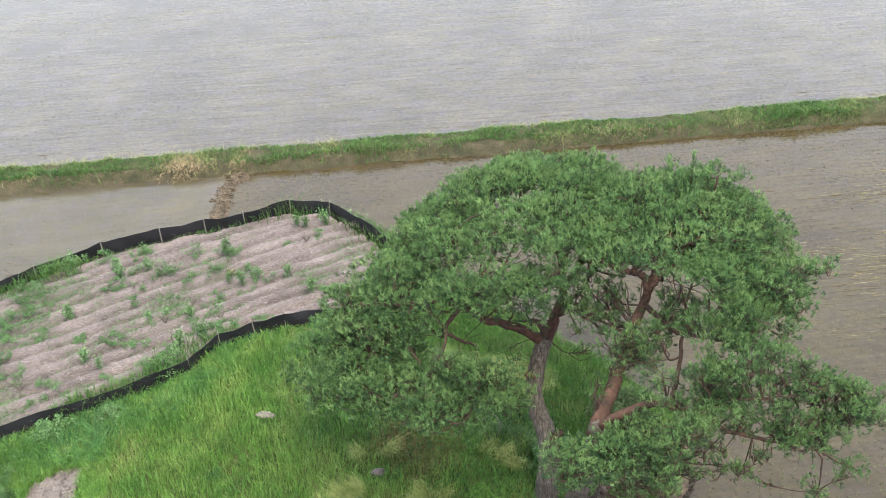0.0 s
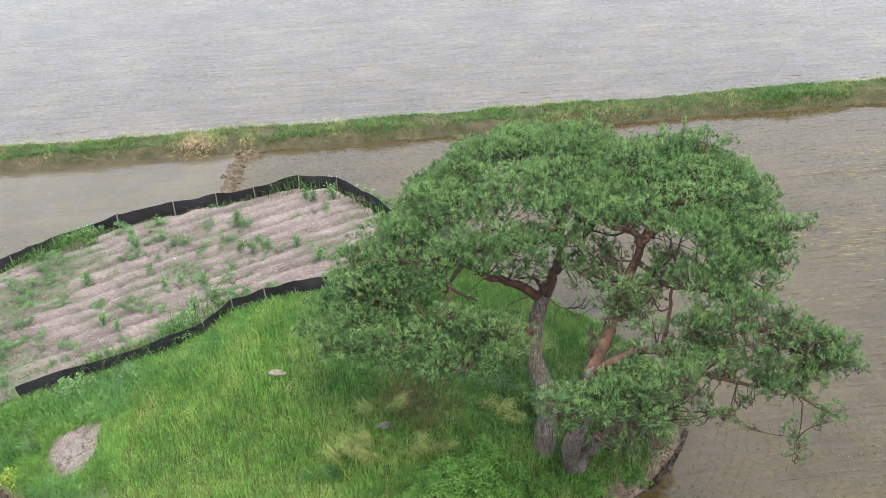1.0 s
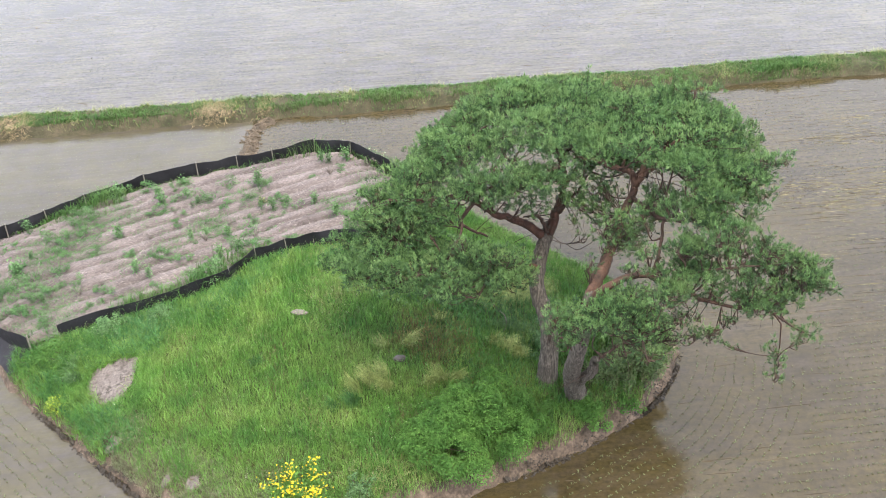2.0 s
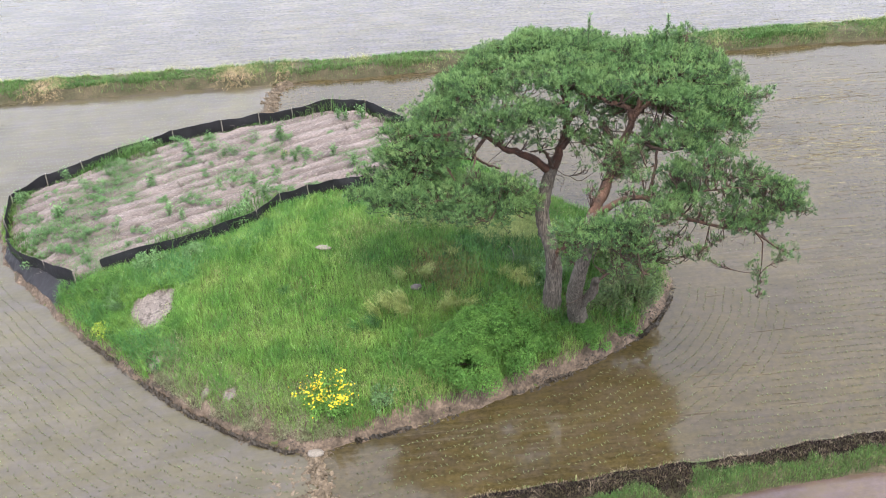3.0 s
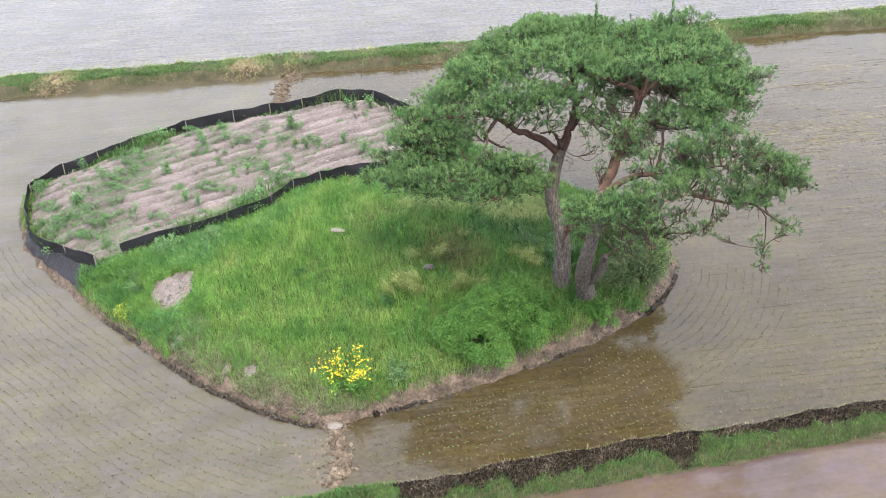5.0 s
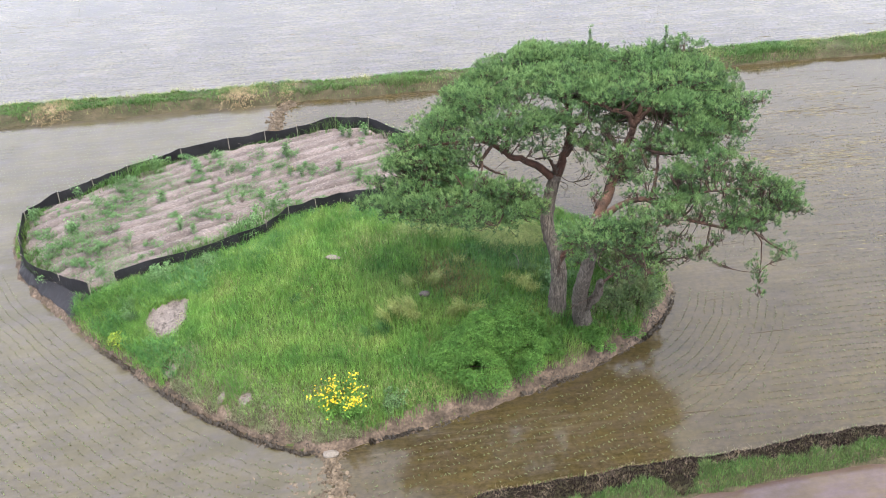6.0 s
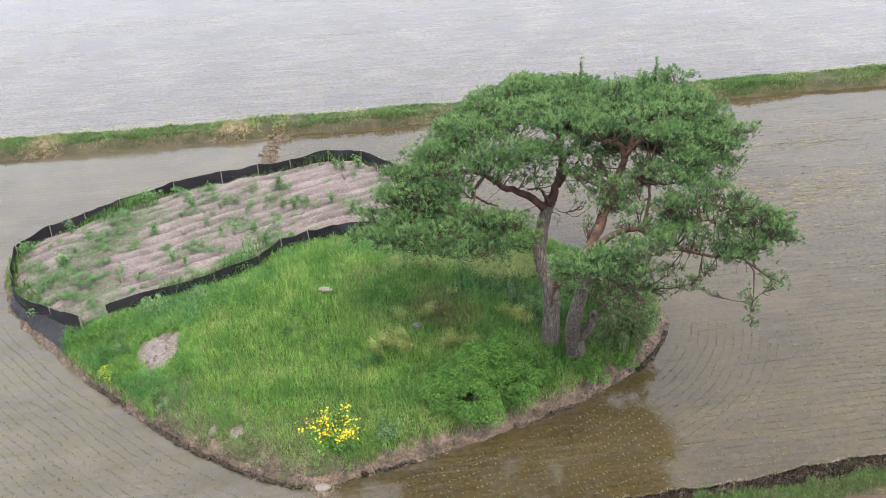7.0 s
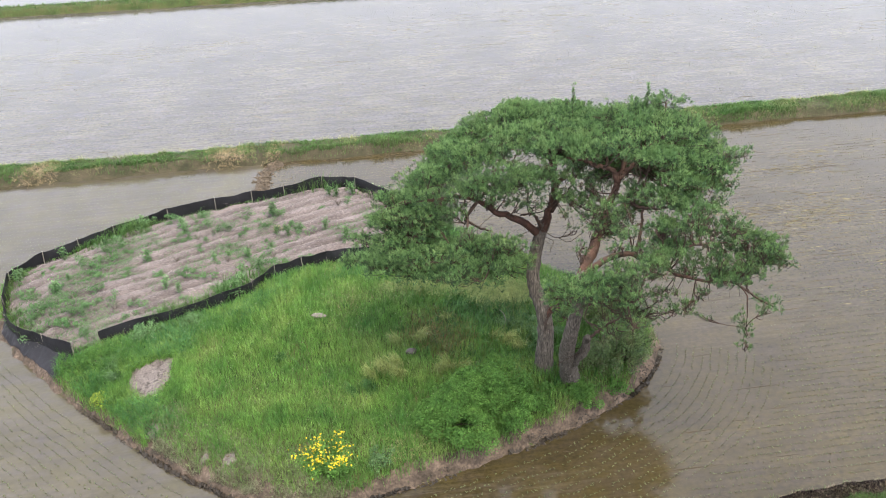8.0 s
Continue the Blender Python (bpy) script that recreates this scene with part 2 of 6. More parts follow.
def part_np(name, verts, faces, mat, parent=None, label="", smooth=False):
    ob = new(name, tri_mesh(name, verts, faces, mat, smooth))
    if parent is not None:
        ob.parent = parent
    if label:
        ob["label"] = label
    return ob


def part(name, bm, mat, parent=None, label="", smooth=True):
    me = bpy.data.meshes.new(name)
    bm.to_mesh(me)
    bm.free()
    for p in me.polygons:
        p.use_smooth = smooth
    me.materials.append(mat)
    ob = new(name, me)
    if parent is not None:
        ob.parent = parent
    if label:
        ob["label"] = label
    return ob


def joined(pieces):
    """Several (verts, faces) as one."""
    vs, fs, n = [], [], 0
    for v, f in pieces:
        vs.append(v)
        fs.append(np.asarray(f) + n)
        n += len(v)
    return np.concatenate(vs), np.concatenate(fs)


def unit(v):
    return v / np.maximum(np.linalg.norm(v, axis=-1, keepdims=True), 1e-9)


def blades(base, height, width, lean, heading=None, spread=6.3):
    """Bent blades of grass: five corners and three triangles each."""
    base = np.asarray(base, float)
    n = len(base)
    height = np.broadcast_to(height, n) * rng.uniform(0.6, 1.25, n)
    az = rng.uniform(0, 2 * np.pi, n) if heading is None else heading + rng.uniform(-spread, spread, n)
    out = np.stack([np.cos(az), np.sin(az), np.zeros(n)], 1)
    side_az = az + rng.uniform(0.6, 2.5, n)
    side = np.stack([np.cos(side_az), np.sin(side_az), np.zeros(n)], 1) * (np.broadcast_to(width, n) / 2)[:, None]
    lean = np.broadcast_to(lean, n) * rng.uniform(0.3, 1.5, n) * height
    up = np.array([0, 0, 1.0])
    mid = base + up * (height * 0.6)[:, None] + out * (lean * 0.3)[:, None]
    tip = base + up * (height * np.clip(1 - 0.25 * lean / np.maximum(height, 1e-6), 0.3, 1))[:, None] + out * lean[:, None]
    v = np.stack([base - side, base + side, mid - side * 0.8, mid + side * 0.8, tip], 1).reshape(-1, 3)
    f = (np.arange(n)[:, None, None] * 5 + np.array([[0, 1, 2], [1, 3, 2], [2, 3, 4]])).reshape(-1, 3)
    return v, f


def leaves(places, size, up=0.5, face=None):
    """Folded diamond leaves: four corners and two triangles each, turned at random, with their faces biased upwards or along face."""
    n = len(places)
    normal = unit(rng.normal(size=(n, 3)) + np.array([0, 0, up * 3]) + (0 if face is None else face * 1.6))
    along = unit(np.cross(normal, rng.normal(size=(n, 3))))
    across = np.cross(normal, along)
    s = (np.broadcast_to(size, n) * rng.uniform(0.6, 1.3, n))[:, None]
    fold = normal * s * 0.12
    v = np.stack([places - along * s * 0.5, places + across * s * 0.28 + fold, places + along * s * 0.5, places - across * s * 0.28 + fold], 1)
    f = (np.arange(n)[:, None, None] * 4 + np.array([[0, 1, 2], [0, 2, 3]])).reshape(-1, 3)
    return v.reshape(-1, 3), f


def curve_points(points, count):
    """A smooth line through the points (Catmull-Rom)."""
    p = np.asarray(points, float)
    p = np.concatenate([[2 * p[0] - p[1]], p, [2 * p[-1] - p[-2]]])
    out = []
    for s in np.linspace(0, len(p) - 3 - 1e-6, count):
        k, u = int(s), s - int(s)
        a, b, c, d = p[k : k + 4]
        out.append(0.5 * (2 * b + (c - a) * u + (2 * a - 5 * b + 4 * c - d) * u**2 + (3 * b - a - 3 * c + d) * u**3))
    return np.array(out)


def tube(points, r0, r1, sides=8, rough=0.0, flare=0.0):
    """A tapered, slightly uneven limb along a line of points."""
    p = np.asarray(points, float)
    n = len(p)
    t = unit(np.gradient(p, axis=0))
    start = np.array([1.0, 0, 0]) if abs(t[0, 2]) > 0.7 else np.array([0, 0, 1.0])
    a = np.zeros_like(p)
    last = unit(np.cross(t[0], start))
    for k in range(n):
        last = unit(last - t[k] * (last @ t[k]))
        a[k] = last
    b = np.cross(t, a)
    s = np.linspace(0, 1, n)
    r = r0 + (r1 - r0) * s**0.8 + flare * np.exp(-s * 14)
    ang = np.linspace(0, 2 * np.pi, sides, endpoint=False)
    rr = r[:, None] * (1 + rough * rng.normal(size=(n, sides)))
    v = p[:, None] + (np.cos(ang)[None, :, None] * a[:, None] + np.sin(ang)[None, :, None] * b[:, None]) * rr[..., None]
    v = np.concatenate([v.reshape(-1, 3), p[:1], p[-1:] + t[-1:] * r1])
    i, j = np.meshgrid(np.arange(n - 1), np.arange(sides), indexing="ij")
    q = [i * sides + j, i * sides + (j + 1) % sides, (i + 1) * sides + (j + 1) % sides, (i + 1) * sides + j]
    f = np.concatenate([np.stack([q[0], q[1], q[2]], -1).reshape(-1, 3), np.stack([q[0], q[2], q[3]], -1).reshape(-1, 3)])
    k = np.arange(sides)
    cap0 = np.stack([np.full(sides, n * sides), (k + 1) % sides, k], 1)
    cap1 = np.stack([np.full(sides, n * sides + 1), (n - 1) * sides + k, (n - 1) * sides + (k + 1) % sides], 1)
    return v, np.concatenate([f, cap0, cap1])


def wobble(x, y, scale, seed=0.0):
    """Smooth uneven values of about -1 to 1 over the plan."""
    x, y = np.asarray(x) / scale, np.asarray(y) / scale
    out = np.zeros(np.shape(x))
    for k, (a, b, c) in enumerate(((1.0, 0.37, 0.0), (-0.53, 1.21, 1.7), (1.83, -1.1, 4.1), (0.71, 2.3, 2.2), (2.9, 1.6, 5.3))):
        out = out + np.sin(a * x + b * y + c + seed * (k + 1) * 1.37 + 1.3 * np.sin(0.6 * y - 0.4 * x + k + seed)) / (1 + 0.35 * k)
    return out / 2.2


# ---------------------------------------------------------------- plan of the island
SHORE = [(-21.6, 27.4), (-20.9, 26.1), (-19.4, 24.3), (-18.1, 23.2), (-16.4, 21.7), (-15.0, 20.7), (-13.6, 19.6), (-11.3, 18.0), (-9.1, 16.9),
         (-7.1, 16.4), (-5.4, 17.0), (-3.3, 17.9), (-1.2, 19.0), (0.6, 20.0), (2.5, 21.5), (3.6, 22.5), (4.4, 24.0), (4.7, 25.3), (4.3, 27.0),
         (2.6, 28.9), (0.4, 30.6), (-2.2, 32.6), (-4.6, 35.0), (-6.6, 36.9), (-8.4, 37.9), (-10.2, 37.8), (-12.6, 36.6), (-14.9, 35.6), (-17.0, 34.4),
         (-19.0, 32.7), (-21.2, 30.6), (-22.1, 28.9)]
BACK_FENCE = [(-16.65, 23.3), (-18.1, 24.1), (-19.4, 24.85), (-20.3, 25.75), (-20.9, 26.9), (-21.35, 28.5), (-20.5, 30.0), (-18.3, 32.4), (-16.3, 33.9), (-14.4, 35.0),
              (-12.8, 35.6), (-11.4, 36.2), (-9.8, 37.1), (-8.2, 37.1), (-6.6, 35.6), (-5.0, 33.9), (-4.0, 32.4)]
FRONT_FENCE = [(-15.8, 23.8), (-14.0, 24.9), (-12.1, 25.9), (-10.8, 26.9), (-10.2, 28.2), (-9.2, 28.9), (-8.3, 29.4), (-7.2, 29.7), (-6.0, 29.9), (-4.9, 30.6), (-4.1, 31.8)]


def distance_to(line, x, y, closed):
    """Distance to a line of plan points."""
    x, y = np.asarray(x, float), np.asarray(y, float)
    p = np.array(line)
    q = np.roll(p, -1, 0) if closed else p[1:]
    best = np.full(x.shape, 1e9)
    for a, b in zip(p, q):
        d = b - a
        u = np.clip(((x - a[0]) * d[0] + (y - a[1]) * d[1]) / (d @ d), 0, 1)
        best = np.minimum(best, np.hypot(x - a[0] - u * d[0], y - a[1] - u * d[1]))
    return best


def inside(line, x, y):
    x, y = np.asarray(x, float), np.asarray(y, float)
    p = np.array(line)
    odd = np.zeros(x.shape, bool)
    for a, b in zip(p, np.roll(p, -1, 0)):
        crosses = (a[1] > y) != (b[1] > y)
        odd ^= crosses & (x < (b[0] - a[0]) * (y - a[1]) / (b[1] - a[1] + 1e-12) + a[0])
    return odd



PLOT = BACK_FENCE[::-1] + FRONT_FENCE[:1] + FRONT_FENCE[1:]


def shore_depth(x, y):
    """How far inside the shore a place lies (negative: out on the water)."""
    d = distance_to(SHORE, x, y, True)
    return np.where(inside(SHORE, x, y), d, -d)


def land(x, y):
    """Height of the island's ground."""
    x, y = np.asarray(x, float), np.asarray(y, float)
    s = shore_depth(x, y) + 0.10 * wobble(x, y, 0.35, 2.0) + 0.05 * wobble(x, y, 0.13, 5.0)
    level = np.clip(0.86 - 0.032 * (y - 25), 0.45, 0.9)
    mound = 0.6 * np.exp(-(((x + 6.5) / 5.0) ** 2) - ((y - 25.2) / 3.4) ** 2)
    rise = np.interp(s, [-0.6, 0.0, 0.12, 0.35, 1.0, 2.2], [-0.3, -0.02, 0.17, 0.36, 0.72, 1.0])
    return np.where(s > 0, rise * level + np.clip((s - 0.8) / 2, 0, 1) * mound, rise) + 0.025 * wobble(x, y, 0.5, 1.0) * (s > 0)


def plot_height(x, y):
    """The tilled plot: worn ridges on the island's ground."""
    across = -(x + 16) * math.sin(radians(35)) + (y - 31) * math.cos(radians(35))
    across = across + 0.10 * wobble(x, y, 2.6, 3.0)
    off = np.abs((across / 0.66) % 1.0 - 0.5) * 0.66
    bed = 1 - np.exp(-((off / 0.12) ** 2))
    return land(x, y) - 0.02 + 0.33 * bed * (0.9 + 0.2 * wobble(x, y, 0.9, 4.0)) + 0.025 * wobble(x, y, 0.16, 9.0) + 0.015 * wobble(x, y, 0.37, 5.0)


def furrow(x, y):
    """1 in the middle of a furrow of the plot, 0 on the beds."""
    across = -(x + 16) * math.sin(radians(35)) + (y - 31) * math.cos(radians(35)) + 0.10 * wobble(x, y, 2.6, 3.0)
    return np.exp(-((np.abs((across / 0.66) % 1.0 - 0.5) * 0.66 / 0.13) ** 2))


def height_sheet(name, x0, x1, y0, y1, step, height, keep, mat):
    """A ground sheet over part of the plan."""
    xs, ys = np.arange(x0, x1, step), np.arange(y0, y1, step)
    gx, gy = np.meshgrid(xs, ys, indexing="ij")
    z = height(gx, gy)
    ok = keep(gx, gy)
    i, j = np.meshgrid(np.arange(len(xs) - 1), np.arange(len(ys) - 1), indexing="ij")
    cell = ok[:-1, :-1] & ok[1:, :-1] & ok[1:, 1:] & ok[:-1, 1:]
    w = len(ys)
    q = np.stack([i * w + j, (i + 1) * w + j, (i + 1) * w + j + 1, i * w + j + 1], -1)[cell]
    v = np.stack([gx, gy, z], -1).reshape(-1, 3)
    used, back = np.unique(q, return_inverse=True)
    return part_np(name, v[used], back.reshape(-1, 4), mat, smooth=True)


def far_levee(x):
    """The middle line of the levee behind the island."""
    return 43.97 + 0.1715 * np.asarray(x)


def near_levee(x):
    return -0.12 + 15.4 + 0.262 * (np.asarray(x) - 2.0)


def last_levee(x):
    return 67.2 + 0.13 * (np.asarray(x) + 38.6)


# ---------------------------------------------------------------- ground and water
def flat_sheet(name, low, high, x0, x1, z, mat, steps=40):
    """A level sheet between two lines across the plan."""
    xs = np.linspace(x0, x1, steps)
    v = np.concatenate([np.stack([xs, low(xs), np.full(steps, z)], 1), np.stack([xs, high(xs), np.full(steps, z)], 1)])
    k = np.arange(steps - 1)
    return part_np(name, v, np.stack([k, k + 1, steps + k + 1, steps + k], 1), mat)


ground = flat_sheet("ground", lambda x: 0 * x - 2500, lambda x: 0 * x + 2500, -2500, 2500, -0.35, M_GROUND)
tagged(ground, "wet brown mud under the flooded fields", "ground", kind="structure")


def side_sheet(name, low0, low1, high0, high1, mat, steps=40):
    """One of the two paddies beside the island, up to the line of the mud dams."""
    s = np.linspace(0, 1, steps)
    xb, xt = low0 + (low1 - low0) * s, high0 + (high1 - high0) * s
    v = np.concatenate([np.stack([xb, near_levee(xb), 0 * s], 1), np.stack([xt, far_levee(xt), 0 * s], 1)])
    k = np.arange(steps - 1)
    return part_np(name, v, np.stack([k, k + 1, steps + k + 1, steps + k], 1), mat)


tagged(side_sheet("water_west", -150, -5.95, -150, -13.7, M_WATER_LEFT), "shallow silty paddy water beside the fenced plot", "water", kind="structure")
tagged(side_sheet("water_east", -5.95, 150, -13.7, 150, M_WATER), "shallow brown paddy water under the pines", "water", kind="structure")
tagged(flat_sheet("water_far", far_levee, last_levee, -150, 150, 0.03, M_WATER_FAR), "pale reflecting water of the far planted paddy", "water", kind="structure")
tagged(flat_sheet("water_beyond", last_levee, lambda x: 0 * x + 260, -150, 150, 0.05, M_WATER_FAR), "pale water of a paddy behind a levee", "water", kind="structure")
tagged(flat_sheet("water_near", lambda x: 0 * x - 120, near_levee, -150, 150, -0.04, M_WATER_NEAR), "bare muddy water of an unplanted paddy", "water", kind="structure")

island = height_sheet("island_ground", -23.4, 6.2, 15.4, 39.2, 0.11, land, lambda x, y: shore_depth(x, y) > -0.7, M_TURF)
tagged(island, "low earth island with grown-over soil", "ground", kind="structure")


def ragged(x, y, edge):
    """True within an uneven strip along the shore."""
    return shore_depth(x, y) < edge + 0.35 * wobble(x, y, 0.9, 8.0) + 0.15 * wobble(x, y, 0.3, 3.0)


bank = height_sheet("island_bank", -23.4, 6.2, 15.4, 39.2, 0.09, lambda x, y: land(x, y) + 0.032 + 0.024 * wobble(x, y, 0.11, 6.0),
                    lambda x, y: (shore_depth(x, y) > -0.65) & ragged(x, y, 0.5 + 0.2 * ((y < 21.5) & (x > -6)) + 0.45 * ((x > -13) & (x < -6)) + 0.6 * (x < -15.8)), M_BANK)
tagged(bank, "bare eroded reddish-brown soil bank at the waterline", "bank", kind="structure")
plot = height_sheet("plot_soil", -22.0, -3.6, 23.0, 37.6, 0.08, plot_height,
                    lambda x, y: inside(PLOT, x, y) & (distance_to(PLOT, x, y, True) > 0.12), M_STRAWSOIL)
# dark strip at the waterline: wet soil and the undercut's painted shade
rim_line = curve_points([(*q, 0) for q in SHORE[4:20]], 900)
rim_line = rim_line[(rim_line[:, 1] < 26) & (np.abs(rim_line[:, 0] + 6.4) > 0.5)]
rim_keep = wobble(rim_line[:, 0], rim_line[:, 1], 0.9, 5.0) > np.where(rim_line[:, 0] < -6, -0.35, 0.1)
rim_gone = np.flatnonzero(~rim_keep | (np.hypot(*np.diff(rim_line[:, :2], axis=0, append=rim_line[-1:, :2]).T) > 0.3))
rim_runs = [run for run in np.split(np.arange(len(rim_line)), rim_gone + 1) if len(run) > 8]
rim_tubes = []
for run in rim_runs:
    q = rim_line[run[:-1]].copy()
    q[:, 0] += 0.06 * wobble(q[:, 0], q[:, 1], 0.22, 1.0)
    q[:, 1] += 0.06 * wobble(q[:, 0], q[:, 1], 0.25, 7.0)
    q[:, 2] = 0.035 + 0.03 * wobble(q[:, 0], q[:, 1], 0.3, 4.0)
    rim_tubes.append(tube(q, 0.085, 0.06, 7, 0.35))
rim = part_np("bank_edge", *joined(rim_tubes), M_WET_SHADED_SOIL)
tagged(rim, "wet broken edge of the bank, darkened for the undercut's shade", "bank", kind="structure")
tagged(plot, "ridged garden plot covered with pale dry straw", "garden plot", kind="structure")
PATCH = [(-14.3, 22.3), (-13.5, 22.9), (-12.75, 23.1), (-12.4, 21.65), (-12.8, 21.1), (-13.35, 20.75), (-14.2, 21.5)]


def patch_value(x, y):
    """0 in the middle of the bare patch, 1 on its edge, more outside."""
    d = distance_to(PATCH, x, y, True)
    return np.where(inside(PATCH, x, y), 1 - d / 0.9, 1 + d / 0.9)


sand = height_sheet("sand_patch", -15.4, -11.8, 19.8, 23.8, 0.07,
                    lambda x, y: land(x, y) + 0.06 + 0.03 * wobble(x, y, 0.2, 2.0),
                    lambda x, y: patch_value(x, y) < 1 + 0.16 * wobble(x, y, 0.45, 6.0) + 0.12 * wobble(x, y, 0.15, 2.0), M_SAND)
BARE = ((-12.7, 19.65, 0.42, 0.36), (-9.65, 18.15, 0.34, 0.30), (-10.6, 18.35, 0.22, 0.25))
for bx, by, ba, bb in BARE:
    spot = height_sheet("soil_patch", bx - 0.8, bx + 0.8, by - 0.8, by + 0.8, 0.05, lambda x, y: land(x, y) + 0.045 + 0.035 * wobble(x, y, 0.12, 2.0),
                        lambda x, y: ((x - bx) / ba) ** 2 + ((y - by) / bb) ** 2 < 0.75 + 0.6 * wobble(x, y, 0.25, 6.0) + 0.4 * wobble(x, y, 0.1, 1.0), M_SAND)
    tagged(spot, "small bare spot of pale soil in the bank's grass", "soil patch", kind="structure")
tagged(sand, "bare patch of pale sandy soil in the grass", "soil patch", kind="structure")


# ---------------------------------------------------------------- levees
def levee_height(x, y, middle, half, top, seed):
    off = (np.asarray(y) - middle(x)) / math.hypot(1, 0.16) + 0.10 * wobble(x, y, 1.1, seed) + 0.06 * wobble(x, y, 0.3, seed + 3)
    return np.interp(np.abs(off) / half, [0, 0.5, 0.66, 0.84, 1.0, 1.25], [top, top * 0.96, top * 0.82, top * 0.34, 0.0, -0.3]) + 0.04 * wobble(x, y, 0.25, seed + 1)


def levee(name, middle, half, top, x0, x1, step, seed, mat, label):
    xs = np.arange(x0, x1, step)
    off = np.linspace(-1.4 * half, 1.4 * half, 22)
    gx = np.repeat(xs[:, None], len(off), 1)
    gy = middle(gx) + off[None, :]
    v = np.stack([gx, gy, levee_height(gx, gy, middle, half, top, seed)], -1).reshape(-1, 3)
    w = len(off)
    i, j = np.meshgrid(np.arange(len(xs) - 1), np.arange(w - 1), indexing="ij")
    f = np.stack([i * w + j, (i + 1) * w + j, (i + 1) * w + j + 1, i * w + j + 1], -1).reshape(-1, 4)
    return tagged(part_np(name, v, f, mat, smooth=True), label, "levee", kind="structure")


levee("levee_far", far_levee, 1.0, 0.42, -60, 60, 0.12, 1.0, M_LEVEE, "long grassy earth levee between two paddies")
levee("levee_near", near_levee, 0.66, 0.36, -40, 40, 0.12, 4.0, M_LEVEE, "narrow earth levee with partly burnt grass")
levee("levee_last", last_levee, 1.0, 0.45, -120, 60, 0.4, 7.0, M_TURF, "distant grassy earth levee")


# ---------------------------------------------------------------- fences
def fence_line(points, spacing=1.9):
    """Posts at every corner and between far corners; the line between them, its running length, and where the posts stand on it."""
    q = np.array(points, float)
    k = np.linspace(0, len(q) - 1, 40 * (len(q) - 1) + 1)
    p = np.stack([np.interp(k, np.arange(len(q)), q[:, c]) for c in (0, 1)], 1)
    run = np.concatenate([[0], np.cumsum(np.hypot(*np.diff(p, axis=0).T))])
    corner = run[::40]
    at = np.concatenate([np.linspace(a, b, max(1, round((b - a) / spacing)) + 1)[:-1] for a, b in zip(corner[:-1], corner[1:])] + [corner[-1:]])
    return np.stack([np.interp(at, run, p[:, 0]), np.interp(at, run, p[:, 1])], 1), p, run, at


def post_mesh():
    bm = bmesh.new()
    bmesh.ops.create_cone(bm, cap_ends=True, segments=7, radius1=0.026, radius2=0.023, depth=1.1)
    for v in bm.verts:
        v.co.z += 0.25
        v.co.x += 0.01 * math.sin(v.co.z * 5)
    me = bpy.data.meshes.new("post")
    bm.to_mesh(me)
    bm.free()
    me.materials.append(M_POST)
    return me


POST = post_mesh()


